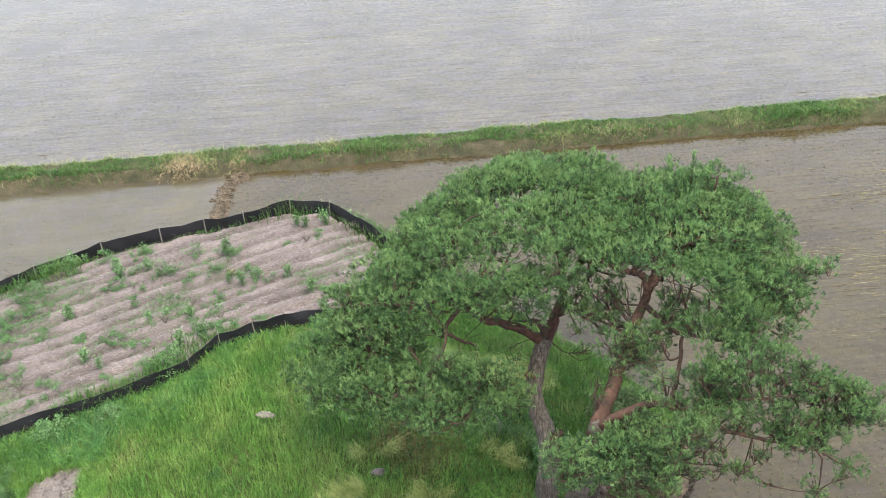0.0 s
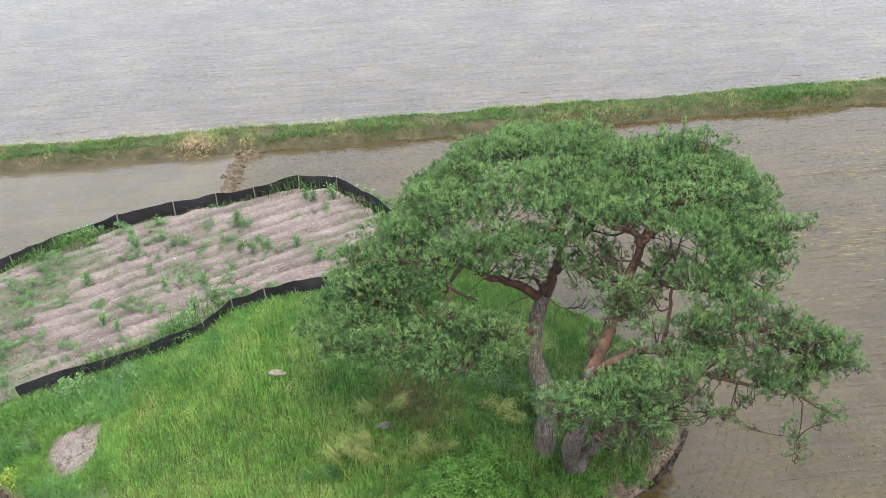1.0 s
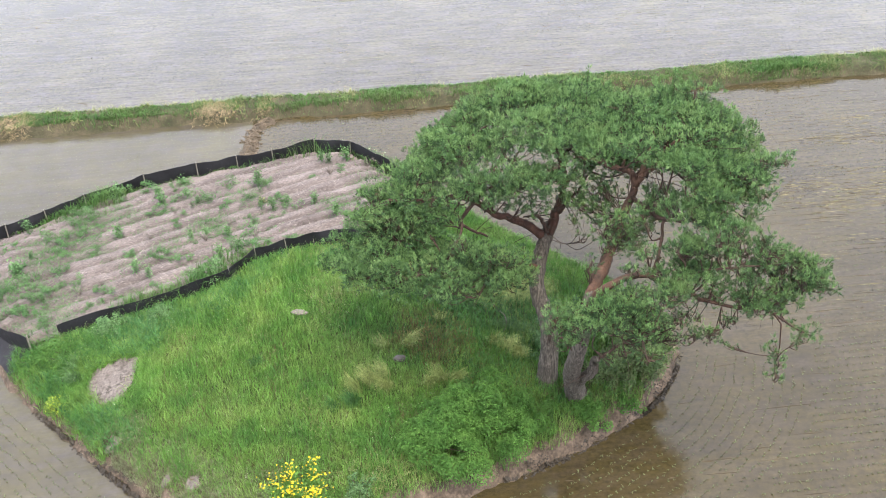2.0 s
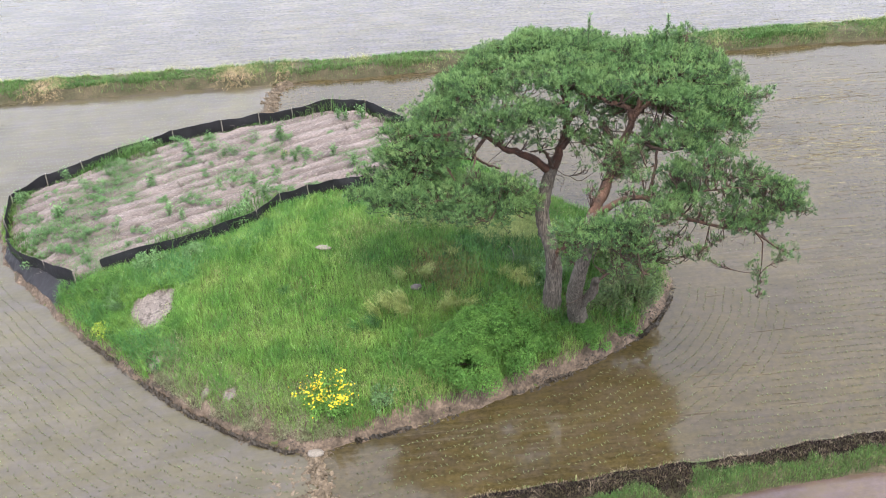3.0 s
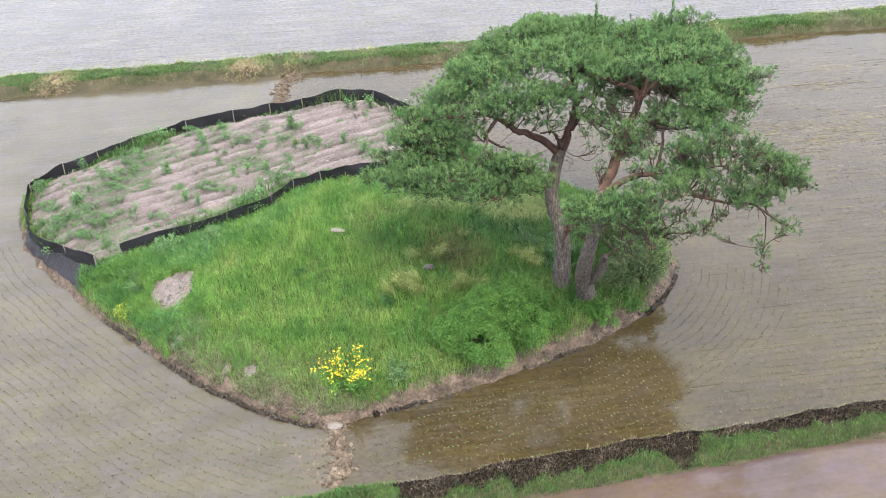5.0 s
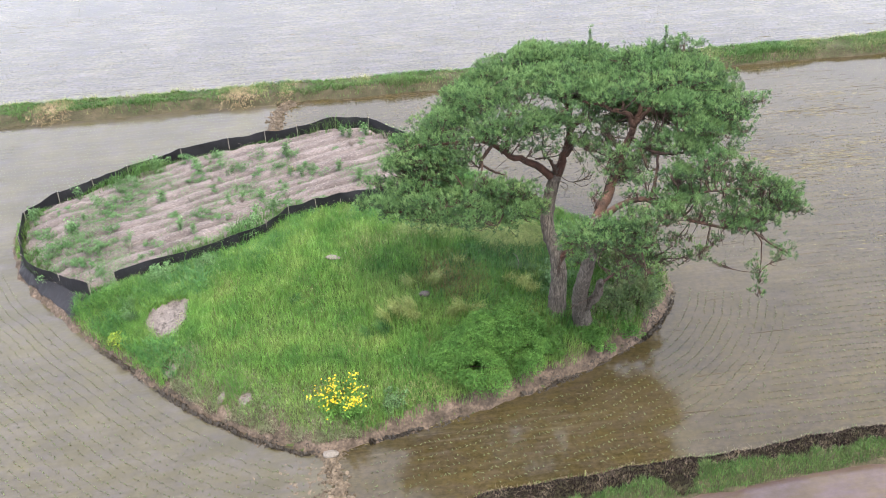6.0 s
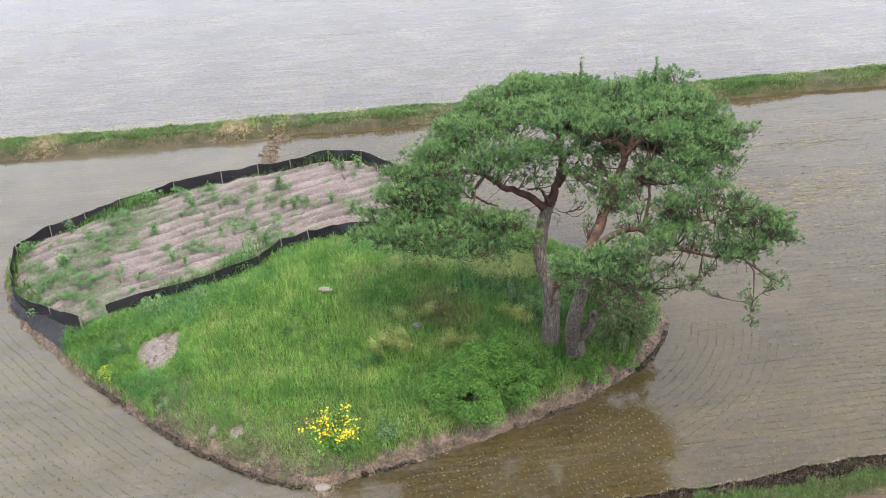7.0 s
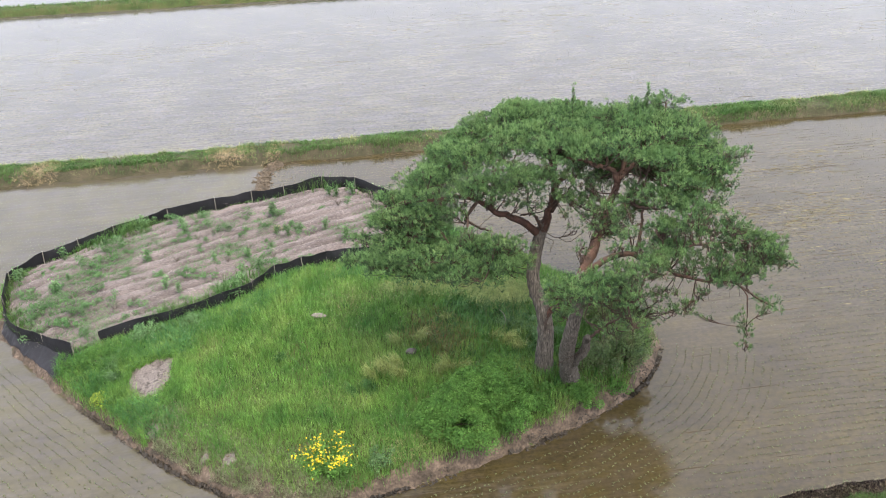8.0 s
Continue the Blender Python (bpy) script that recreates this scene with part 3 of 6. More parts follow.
def silt_fence(points, height, label, side, wrapped=False):
    """Black fabric between thin posts, sagging and billowing from post to post."""
    root = new("silt_fence")
    where, p, run, at = fence_line(points)
    root.location = (*where[0], float(land(*where[0])))
    root.matrix_parent_inverse = Matrix()
    way = np.gradient(p, axis=0)
    for c in (0, 1):      # the fabric turns the corners in a curve
        way[:, c] = np.convolve(np.pad(way[:, c], 25, mode="edge"), np.ones(51) / 51, mode="valid")
    across = unit(np.stack([-way[:, 1], way[:, 0]], 1))
    shift = np.array(root.location)
    for k, (x, y) in enumerate(where):
        post = new("post", POST)
        post.parent = root
        post.location = Vector((x, y, float(land(x, y)))) - root.location
        post.rotation_euler = (random.uniform(-0.06, 0.06), random.uniform(-0.06, 0.06), random.uniform(0, 6))
    dip = rng.uniform(-0.03, 0.09, len(where))      # how far the fabric has slid down each post
    for k in range(len(where) - 1):
        cols, levels = 11, 7
        s = np.linspace(at[k], at[k + 1], cols)
        x, y = np.interp(s, run, p[:, 0]), np.interp(s, run, p[:, 1])
        nx, ny = np.interp(s, run, across[:, 0]), np.interp(s, run, across[:, 1])
        u = np.linspace(0, 1, cols)
        sag = rng.uniform(0.01, 0.075) * np.sin(np.pi * u) + 0.01 * np.sin(u * 9 + k) + dip[k] * (1 - u) + dip[k + 1] * u
        belly = rng.uniform(-0.07, 0.07) * np.sin(np.pi * u)
        g = land(x, y)
        v = []
        for thick in (0.0, 0.012):
            for r in range(levels):
                h = r / (levels - 1)
                push = belly * math.sin(math.pi * h) + 0.016 * np.sin(u * 7 + 4 * h + k) * h + 0.024 * side + thick
                low = g - 0.12
                v.append(np.stack([x + nx * push, y + ny * push, low + (g + height - sag - low) * h], 1))
        v = np.concatenate(v) - shift
        f = []
        half = levels * cols
        for r in range(levels - 1):
            for c in range(cols - 1):
                a = r * cols + c
                f.append((a, a + 1, a + cols + 1, a + cols))
                f.append((half + a, half + a + cols, half + a + cols + 1, half + a + 1))
        for c in range(cols - 1):
            a = (levels - 1) * cols + c
            f.append((a, a + 1, half + a + 1, half + a))
        part_np("fabric_panel", v, f, M_FABRIC, root)
    if wrapped:      # a cloth over the bank, from the foot of the fence down to the water
        cols, rows = 60, 9
        at_s = np.linspace(0.15, 5.3, cols)
        x, y = np.interp(at_s, run, p[:, 0]), np.interp(at_s, run, p[:, 1])
        nx, ny = np.interp(at_s, run, across[:, 0]), np.interp(at_s, run, across[:, 1])
        reach = np.clip(shore_depth(x, y) - 0.16 + 0.05 * wobble(x, y, 0.5, 2.0), 0.25, 1.15) * np.clip((5.5 - at_s) / 0.7, 0.25, 1)
        v = []
        for thick in (0.0, 0.015):
            for k in range(rows):
                out = 0.04 + reach * k / (rows - 1)
                px, py = x + nx * out, y + ny * out
                lift = 0.12 * (1 - k / (rows - 1)) ** 3 + 0.02 * np.sin(at_s * 5 + 0.6 * k) + 0.02 * wobble(px, py, 0.25, 1.0)
                v.append(np.stack([px, py, land(px, py) + 0.095 + lift + thick], 1))
        v = np.concatenate(v) - shift
        i, j = np.meshgrid(np.arange(rows - 1), np.arange(cols - 1), indexing="ij")
        q = np.stack([i * cols + j, i * cols + j + 1, (i + 1) * cols + j + 1, (i + 1) * cols + j], -1).reshape(-1, 4)
        part_np("ground_cloth", v, np.concatenate([q[:, ::-1], q + rows * cols]), M_CLOTH, root, "greyish black cloth spread over the bank", smooth=True)
    return tagged(root, label, "fence")


silt_fence(BACK_FENCE, 0.78, "low black fabric fence on thin grey posts round the plot", 1, True)
silt_fence(FRONT_FENCE, 0.76, "low black fabric fence half hidden in tall grass", -1)


# ---------------------------------------------------------------- scattering
def scatter(count, x0, x1, y0, y1, keep, height, sink=0.02):
    x, y = rng.uniform(x0, x1, count), rng.uniform(y0, y1, count)
    ok = keep(x, y)
    x, y = x[ok], y[ok]
    return np.stack([x, y, height(x, y) - sink], 1)


def stuff(name, shape, mat, label, category):
    return tagged(part_np(name, *shape, mat), label, category, kind="stuff")


def in_plot(x, y):
    return inside(PLOT, x, y)


def in_patch(x, y, grow=1.0):
    return patch_value(x, y) < grow


def in_bare(x, y):
    """The small bare spots on the bank."""
    return np.any([((x - bx) / ba) ** 2 + ((y - by) / bb) ** 2 < 0.5 for bx, by, ba, bb in BARE], 0)


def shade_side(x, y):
    """Ground below the pines: thinner sward, with darker grass colour standing in for shade."""
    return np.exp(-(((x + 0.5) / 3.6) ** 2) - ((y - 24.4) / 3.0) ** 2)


def fabric_side(x, y):
    """The bank that the fence's fabric covers."""
    return (x < -17.3) & (y < 26.6) & ~in_plot(x, y)


# rice seedlings in rows
def rows_of(x0, x1, y0, y1, turn, keep, row=0.30, hill=0.16):
    c, s = math.cos(radians(turn)), math.sin(radians(turn))
    reach = math.hypot(x1 - x0, y1 - y0) / 2
    cx, cy = (x0 + x1) / 2, (y0 + y1) / 2
    u, v = np.meshgrid(np.arange(-reach, reach, hill), np.arange(-reach, reach, row))
    u = u + rng.normal(0, 0.02, u.shape) + rng.uniform(0, hill, (len(v), 1))
    v = v + rng.normal(0, 0.012, u.shape) + 0.04 * np.sin(u * 0.5 + v)
    x, y = (cx + u * c - v * s).ravel(), (cy + u * s + v * c).ravel()
    ok = (x > x0) & (x < x1) & (y > y0) & (y < y1)
    x, y = x[ok], y[ok]
    ok = keep(x, y) & (rng.uniform(size=len(x)) < 0.9)
    return np.stack([x[ok], y[ok], np.full(ok.sum(), -0.01)], 1)


def headland(x, y):
    """How far out the rows follow the shore: wide on the west side, narrow round the pines."""
    return np.where((np.asarray(x) < -6.4) & (np.asarray(y) < 27), 9.5, 4.2)


def contour_rows():
    """Headland rows that follow the island's shore."""
    front = curve_points([(*q, 0) for q in SHORE[1:18]], 700)[:, :2]
    t = unit(np.gradient(front, axis=0))
    normal = np.stack([t[:, 1], -t[:, 0]], 1)
    out = []
    for k in range(34):
        line = front + normal * (0.6 + 0.3 * k)
        run = np.concatenate([[0], np.cumsum(np.hypot(*np.diff(line, axis=0).T))])
        at = np.arange(0, run[-1], 0.16)
        out.append(np.stack([np.interp(at, run, line[:, 0]), np.interp(at, run, line[:, 1])], 1))
    p = np.concatenate(out) + rng.normal(0, 0.02, (sum(map(len, out)), 2))
    d = -shore_depth(p[:, 0], p[:, 1])
    ok = (d > 0.5) & (d < headland(p[:, 0], p[:, 1])) & (p[:, 1] > near_levee(p[:, 0]) + 1.1) & (np.abs(p[:, 0] + 6.4) > 0.9) & (rng.uniform(size=len(p)) < 0.85)
    p = p[ok]
    return np.concatenate([p, np.full((len(p), 1), -0.01)], 1)


def seedlings(places, count=4, tall=0.064, width=0.025):
    p = np.repeat(places, count, 0) + np.concatenate([rng.normal(0, 0.012, (len(places) * count, 2)), np.zeros((len(places) * count, 1))], 1)
    return blades(p, tall, width, 1.15)


ring = rows_of(-30, 24, 13, 46, ROW_RING, lambda x, y: (shore_depth(x, y) < np.where(y < 27, -headland(x, y) - 0.1, -0.7)) & (y > near_levee(x) + 1.1) & (y < far_levee(x) - 1.5)
               & (np.abs(x + 6.4 + (y - 15) * 0.02) > 0.8 * (y < 18)) & ((np.abs(x + 13.0) > 0.8) | (y < 30)))
near_rows = np.concatenate([ring[ring[:, 1] < 26], contour_rows()])
stuff("rice_seedlings", seedlings(near_rows, 4, 0.056, 0.024), M_SEEDLING, "rows of small young rice seedlings standing in water", "rice seedlings")
stuff("rice_seedlings", seedlings(ring[ring[:, 1] >= 26], 2, 0.058, 0.019), M_SEEDLING, "rows of thin rice seedlings behind the island", "rice seedlings")
far = rows_of(-44, 28, 40, 72, ROW_FAR, lambda x, y: (y > far_levee(x) + 1.6) & (y < last_levee(x) - 1.3), 0.30, 0.2)
far[:, 2] += 0.03
stuff("rice_seedlings", seedlings(far, 2, 0.055, 0.017), M_SEEDLING, "wide field of young rice seedlings in shallow water", "rice seedlings")

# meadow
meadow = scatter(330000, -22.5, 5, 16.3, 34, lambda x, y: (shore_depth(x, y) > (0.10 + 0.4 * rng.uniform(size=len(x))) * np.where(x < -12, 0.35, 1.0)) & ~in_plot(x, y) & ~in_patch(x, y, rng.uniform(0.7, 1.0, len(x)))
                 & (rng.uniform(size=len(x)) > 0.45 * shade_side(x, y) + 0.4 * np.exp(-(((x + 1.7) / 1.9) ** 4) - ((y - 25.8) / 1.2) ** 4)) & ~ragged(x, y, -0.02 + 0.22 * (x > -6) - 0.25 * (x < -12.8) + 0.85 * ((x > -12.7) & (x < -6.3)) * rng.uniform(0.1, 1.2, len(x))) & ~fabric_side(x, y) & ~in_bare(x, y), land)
tall = 0.38 + 0.12 * wobble(meadow[:, 0], meadow[:, 1], 1.2, 5.0) + 0.05 * wobble(meadow[:, 0], meadow[:, 1], 0.4, 2.0)
stuff("meadow_grass", blades(meadow, np.clip(tall, 0.16, 0.7), 0.0135, 0.45), M_GRASS, "dense bright green meadow grass over the mound", "grass")
# weedy growth in a darker green that paints in the shade below the crowns
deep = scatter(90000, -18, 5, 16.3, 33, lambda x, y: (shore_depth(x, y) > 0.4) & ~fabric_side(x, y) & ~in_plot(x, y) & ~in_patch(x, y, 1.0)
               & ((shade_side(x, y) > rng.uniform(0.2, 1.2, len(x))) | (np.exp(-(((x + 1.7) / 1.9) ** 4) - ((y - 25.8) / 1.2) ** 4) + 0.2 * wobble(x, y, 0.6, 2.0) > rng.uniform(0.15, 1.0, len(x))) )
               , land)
stuff("weedy_grass", blades(deep, 0.42, 0.026, 0.7), M_GRASS_DEEP, "dark green weedy growth under the pines and along the fence, coloured for shade", "grass")
lush = scatter(120000, -18, -3, 18, 33, lambda x, y: (shore_depth(x, y) > 0.3) & ~fabric_side(x, y) & ~in_plot(x, y) & ~in_patch(x, y, 1.0)
               & ((distance_to(FRONT_FENCE, x, y, False) + 0.5 * wobble(x, y, 0.9, 4.0) < 1.9 * rng.uniform(size=len(x)) ** 1.3) | ((x + 0.5 * wobble(x, y, 0.8, 6.0) < -12.4) & (rng.uniform(size=len(x)) < 0.8))), land)
stuff("lush_grass", blades(lush, 0.36 + 0.14 * wobble(lush[:, 0], lush[:, 1], 0.6, 1.0), 0.024, 0.7), M_LUSH, "tall lush bluish green weeds beside the fence", "grass")
dry = scatter(45000, -13, 3, 17, 30, lambda x, y: (shore_depth(x, y) > 0.6) & ~in_plot(x, y)
              & (wobble(x, y, 1.3, 9.0) > 0.22 + 0.7 * rng.uniform(size=len(x))), land)
stuff("dry_grass", blades(dry, 0.34, 0.014, 0.9), M_DRY, "pale dry grass stalks among the green", "grass")
rust = scatter(32000, -5, 2, 21, 28, lambda x, y: (shore_depth(x, y) > 0.8) & (np.exp(-(((x + 3.2) / 1.4) ** 2) - ((y - 23.7) / 0.9) ** 2) + 0.3 * wobble(x, y, 0.7, 4.0) > rng.uniform(0.2, 1.2, len(x))), land)
stuff("dry_grass", blades(rust, 0.36, 0.014, 0.7), M_RUST, "reddish withered grass under the pine", "grass")
pale = scatter(120000, -6, 1.5, 26, 30, lambda x, y: (shore_depth(x, y) > 0.4) & ~in_plot(x, y) & (np.exp(-(((x + 2.2) / 3.0) ** 4) - ((y - 27.2) / 0.8) ** 2) + 0.35 * wobble(x, y, 0.7, 1.0) > rng.uniform(0.25, 1.1, len(x))), land)
stuff("dry_grass", blades(pale, 0.48, 0.014, 1.2, 3.6, 1.1), M_PALE_GRASS, "bent pale yellow grass behind the pines", "grass")
thin = scatter(115000, -13.8, -5.8, 16.4, 21, lambda x, y: (shore_depth(x, y) > 0.16) & (shore_depth(x, y) + 0.2 * wobble(x, y, 0.6, 3.0) < rng.uniform(0.7, 1.9, len(x))) & ~in_bare(x, y)
               & (wobble(x, y, 0.35, 7.0) > rng.uniform(-1.0, 0.7, len(x))), land)
stuff("bank_grass", blades(thin, 0.2, 0.014, 0.8), M_BANK_GRASS, "thin greyish grass on the bare slope by the water", "grass")
verge = scatter(20000, -15.4, -11.6, 19.6, 23.9, lambda x, y: in_patch(x, y, 1.75) & ~in_patch(x, y, rng.uniform(0.8, 1.0, len(x))), land)
stuff("meadow_grass", blades(verge, 0.3, 0.014, 0.6), M_GRASS, "green grass leaning over the edge of the bare patch", "grass")
stalk = scatter(3200, -16, -1, 17, 29, lambda x, y: (shore_depth(x, y) > 0.9) & ~in_plot(x, y) & ~in_patch(x, y, 1.2) & (shade_side(x, y) < 0.5), land)
heads = stalk + np.stack([rng.normal(0, 0.04, len(stalk)), rng.normal(0, 0.04, len(stalk)), rng.uniform(0.38, 0.6, len(stalk))], 1)
stuff("meadow_flowers", leaves(heads, 0.032, 2.0), M_WHITE, "tiny white flower heads above the meadow grass", "flowers")

# straw litter and weeds on the plot
low = scatter(310000, -22, -4, 23, 37.5, lambda x, y: in_plot(x, y) & (furrow(x, y) * 0.9 + 0.75 * wobble(x, y, 1.1, 6.0) + 0.3 * (x < -14) - 0.03 * (y - 28)
              > rng.uniform(0.3, 1.35, len(x))), plot_height)
stuff("plot_weeds", blades(low, 0.14, 0.014, 0.9), M_PLOT_WEED, "thin green weeds creeping along the furrows", "weeds")
husk = scatter(60000, -22, -4, 23, 37.5, lambda x, y: in_plot(x, y) & (0.5 * furrow(x, y) + 0.6 * wobble(x, y, 0.8, 1.0) + 0.55 * np.exp(-((x + 17.5) / 3) ** 2) * (y < 27.5) > rng.uniform(0.3, 1.4, len(x))), plot_height)
stuff("dry_stalks", blades(husk, 0.20, 0.012, 2.0), M_DRY_STALK, "tangled pale dry stalks on the plot", "straw")
litter = scatter(85000, -22, -4, 23, 37.5, lambda x, y: in_plot(x, y) & (wobble(x, y, 0.5, 2.0) - 0.8 * furrow(x, y) > rng.uniform(-1.4, 0.8, len(x))) & (distance_to(PLOT, x, y, True) > 0.2), plot_height, 0.0)
lv, lf = blades(litter, 0.04, 0.016, 5.0)
stuff("straw_litter", (lv, lf), M_STRAW, "loose dry straw lying over the ridges", "straw")
edge = scatter(90000, -22, -4, 23, 37.5, lambda x, y: in_plot(x, y) & ((x < -12.5) | (y < 33) | (rng.uniform(size=len(x)) < 0.25)) & (distance_to(PLOT, x, y, True) < 0.12 + 0.9 * rng.uniform(size=len(x)) ** 1.6 * np.clip(0.8 + 1.1 * wobble(x, y, 1.5, 3.0), 0.1, 2)), plot_height)
stuff("fence_weeds", blades(edge, 0.36 + 0.55 * np.clip(wobble(edge[:, 0], edge[:, 1], 1.5, 3.0), -0.45, 1), 0.024, 0.6), M_LEVEE_GRASS, "tall green weeds along the inside of the fence", "weeds")

# levee growth
def on_levee(middle, half, x, y):
    return np.abs(y - middle(x)) / half


lev = scatter(420000, -34, 24, 36, 50, lambda x, y: (on_levee(far_levee, 1.0, x, y) < 0.95) & (rng.uniform(size=len(x)) < np.where(y > far_levee(x) - 0.6 - 0.25 * wobble(x, y, 0.8, 2.0), 0.95, np.where(x > 0, 0.55, 0.16) + 0.3 * wobble(x, y, 1.3, 5.0)))
              & (wobble(x, y, 0.9, 3.0) + rng.normal(0, 0.3, len(x)) > np.where(x > 0, -1.0, -0.25)), lambda x, y: levee_height(x, y, far_levee, 1.0, 0.42, 1.0))
stuff("levee_grass", blades(lev, 0.17 + 0.10 * wobble(lev[:, 0], lev[:, 1], 1.4, 1.0) + 0.16 * np.exp(-(((lev[:, 1] - far_levee(lev[:, 0]) + 0.55) / 0.22) ** 2)) * np.clip(0.6 + wobble(lev[:, 0], lev[:, 1], 1.9, 3.0), 0, 1.3), 0.022, 0.7), M_LEVEE_GRASS, "shaggy green grass on the far levee", "grass")
lastg = scatter(80000, -60, 0, 60, 76, lambda x, y: on_levee(last_levee, 1.0, x, y) < 0.95, lambda x, y: levee_height(x, y, last_levee, 1.0, 0.45, 7.0))
stuff("levee_grass", blades(lastg, 0.22, 0.03, 0.8), M_LEVEE_GRASS, "grass on the distant levee", "grass")
drylev = scatter(85000, -34, 24, 36, 50, lambda x, y: (on_levee(far_levee, 1.0, x, y) < 0.9) & (wobble(x, y, 1.0, 6.0) > np.where((x > 0) & (y < far_levee(x) - 0.2), -0.35, 0.15) + 0.6 * rng.uniform(size=len(x))),
                 lambda x, y: levee_height(x, y, far_levee, 1.0, 0.42, 1.0))
stuff("dry_levee_grass", blades(drylev, 0.26, 0.018, 1.3), M_DRY, "withered straw-coloured grass hanging over the levee", "grass")


def burnt(x, y):
    off = (y - near_levee(x)) / 0.66
    return (off > -0.4 - 0.2 * (x < 4) + 0.45 * wobble(x, y, 0.7, 2.0) + 0.2 * wobble(x, y, 0.25, 5.0)) & ((x < 4.2) | (off > -0.35 + 0.5 * wobble(x, y, 0.6, 1.0))) & (off < 0.85) & (x > -4.7 + 0.4 * wobble(x, y, 0.4, 9.0)) & ((np.abs(x - 4.45) > 0.38 + 0.25 * wobble(x, y, 0.4, 2.0)) | (off > 0.25))


farh = lambda x, y: levee_height(x, y, far_levee, 1.0, 0.42, 1.0)
crest = scatter(170000, -34, 24, 36, 50, lambda x, y: (np.abs(y - far_levee(x) - 0.75 - 0.15 * wobble(x, y, 1.0, 2.0)) < 0.2) & ((x < -12) | (wobble(x, y, 1.5, 7.0) > 0.3)), farh)
stuff("dry_levee_grass", blades(crest, 0.28, 0.018, 1.4), M_DRY, "band of pale dry grass along the far levee's edge", "grass")
heap = scatter(60000, -29, -11, 36, 46, lambda x, y: (np.abs(y - far_levee(x) + 0.2) < 0.85) & (np.exp(-((x + 15.3) / 0.9) ** 2) + np.exp(-((x + 24.6) / 0.9) ** 2) + np.exp(-((x + 13.0) / 0.35) ** 2) > rng.uniform(0.1, 1.2, len(x))), farh)
stuff("straw_heaps", blades(heap, 0.20, 0.016, 2.4, -1.5, 0.9), M_HAY, "heaps of pale straw on the levee's slope", "straw")
nl = lambda x, y: levee_height(x, y, near_levee, 0.66, 0.36, 4.0)
charred = scatter(240000, -12, 14, 11, 20, lambda x, y: burnt(x, y), nl)
stuff("burnt_grass", blades(charred, 0.17, 0.018, 0.9, -1.5, 0.8), M_BURNT, "black burnt grass on the near levee", "burnt grass")
green = scatter(420000, -12, 14, 11, 20, lambda x, y: (on_levee(near_levee, 0.66, x, y) < 1.06 + 0.08 * wobble(x, y, 0.5, 4.0)) & ~burnt(x, y)
                & (((y - near_levee(x)) / 0.66 < 0.7) | (x < -4.6) | (np.abs(x - 4.6) < 0.5) | (rng.uniform(size=len(x)) < 0.12)), nl)
stuff("levee_grass", blades(green, 0.19, 0.012, 0.45), M_LEVEE_GRASS, "short green grass beside the burnt strip", "grass")
stubble = scatter(34000, -12, 14, 11, 20, lambda x, y: burnt(x, y) & (wobble(x, y, 0.5, 3.0) > -0.1 + 1.0 * rng.uniform(size=len(x))), nl)
stuff("dry_levee_grass", blades(stubble, 0.2, 0.010, 0.9), M_SINGED, "singed dry stalks standing on the burnt strip", "grass")
mixed_dry = scatter(70000, -12, 14, 11, 20, lambda x, y: (on_levee(near_levee, 0.66, x, y) < 1.05) & ~burnt(x, y) & (wobble(x, y, 0.45, 6.0) > rng.uniform(-0.7, 0.9, len(x))), nl)
stuff("dry_levee_grass", blades(mixed_dry, 0.17, 0.010, 0.6), M_DRY, "withered stalks mixed into the levee's green grass", "grass")
singed = scatter(60000, -12, 14, 11, 20, lambda x, y: burnt(x, y) & (wobble(x, y, 0.35, 8.0) > -0.2 + 1.1 * rng.uniform(size=len(x))), nl)
stuff("burnt_stalks", blades(singed, 0.26, 0.009, 1.0, -1.5, 0.8), M_SINGED, "ashen singed stalks on the burnt strip", "burnt grass")
rim = scatter(120000, -12, 14, 11, 20, lambda x, y: (np.abs((y - near_levee(x)) / 0.66 - 0.9) < 0.18) & (rng.uniform(size=len(x)) < 0.8), nl)
stuff("dry_levee_grass", blades(rim, 0.10, 0.011, 1.1), M_SINGED, "dry pale grass along the edge of the burnt strip", "grass")


# ---------------------------------------------------------------- pines
def needle_shoots(places, heading, needles=8, length=0.085, shoot=0.06, width=0.0125, spread=0.85):
    """Short shoots set round with needles: one triangle a needle."""
    n = len(places)
    t = rng.uniform(0, 1, (n, needles))
    radial = unit(np.cross(heading[:, None], rng.normal(size=(n, needles, 3))))
    start = places[:, None] + heading[:, None] * (t * shoot)[..., None]
    way = unit(heading[:, None] * rng.uniform(0.5, 1.4, (n, needles, 1)) + radial * spread)
    ln = length * rng.uniform(0.7, 1.25, (n, needles, 1))
    side = unit(np.cross(way, rng.normal(size=(n, needles, 3)))) * width / 2
    v = np.stack([start - side, start + side, start + way * ln], 2).reshape(-1, 3)
    return v, np.arange(n * needles * 3).reshape(-1, 3)


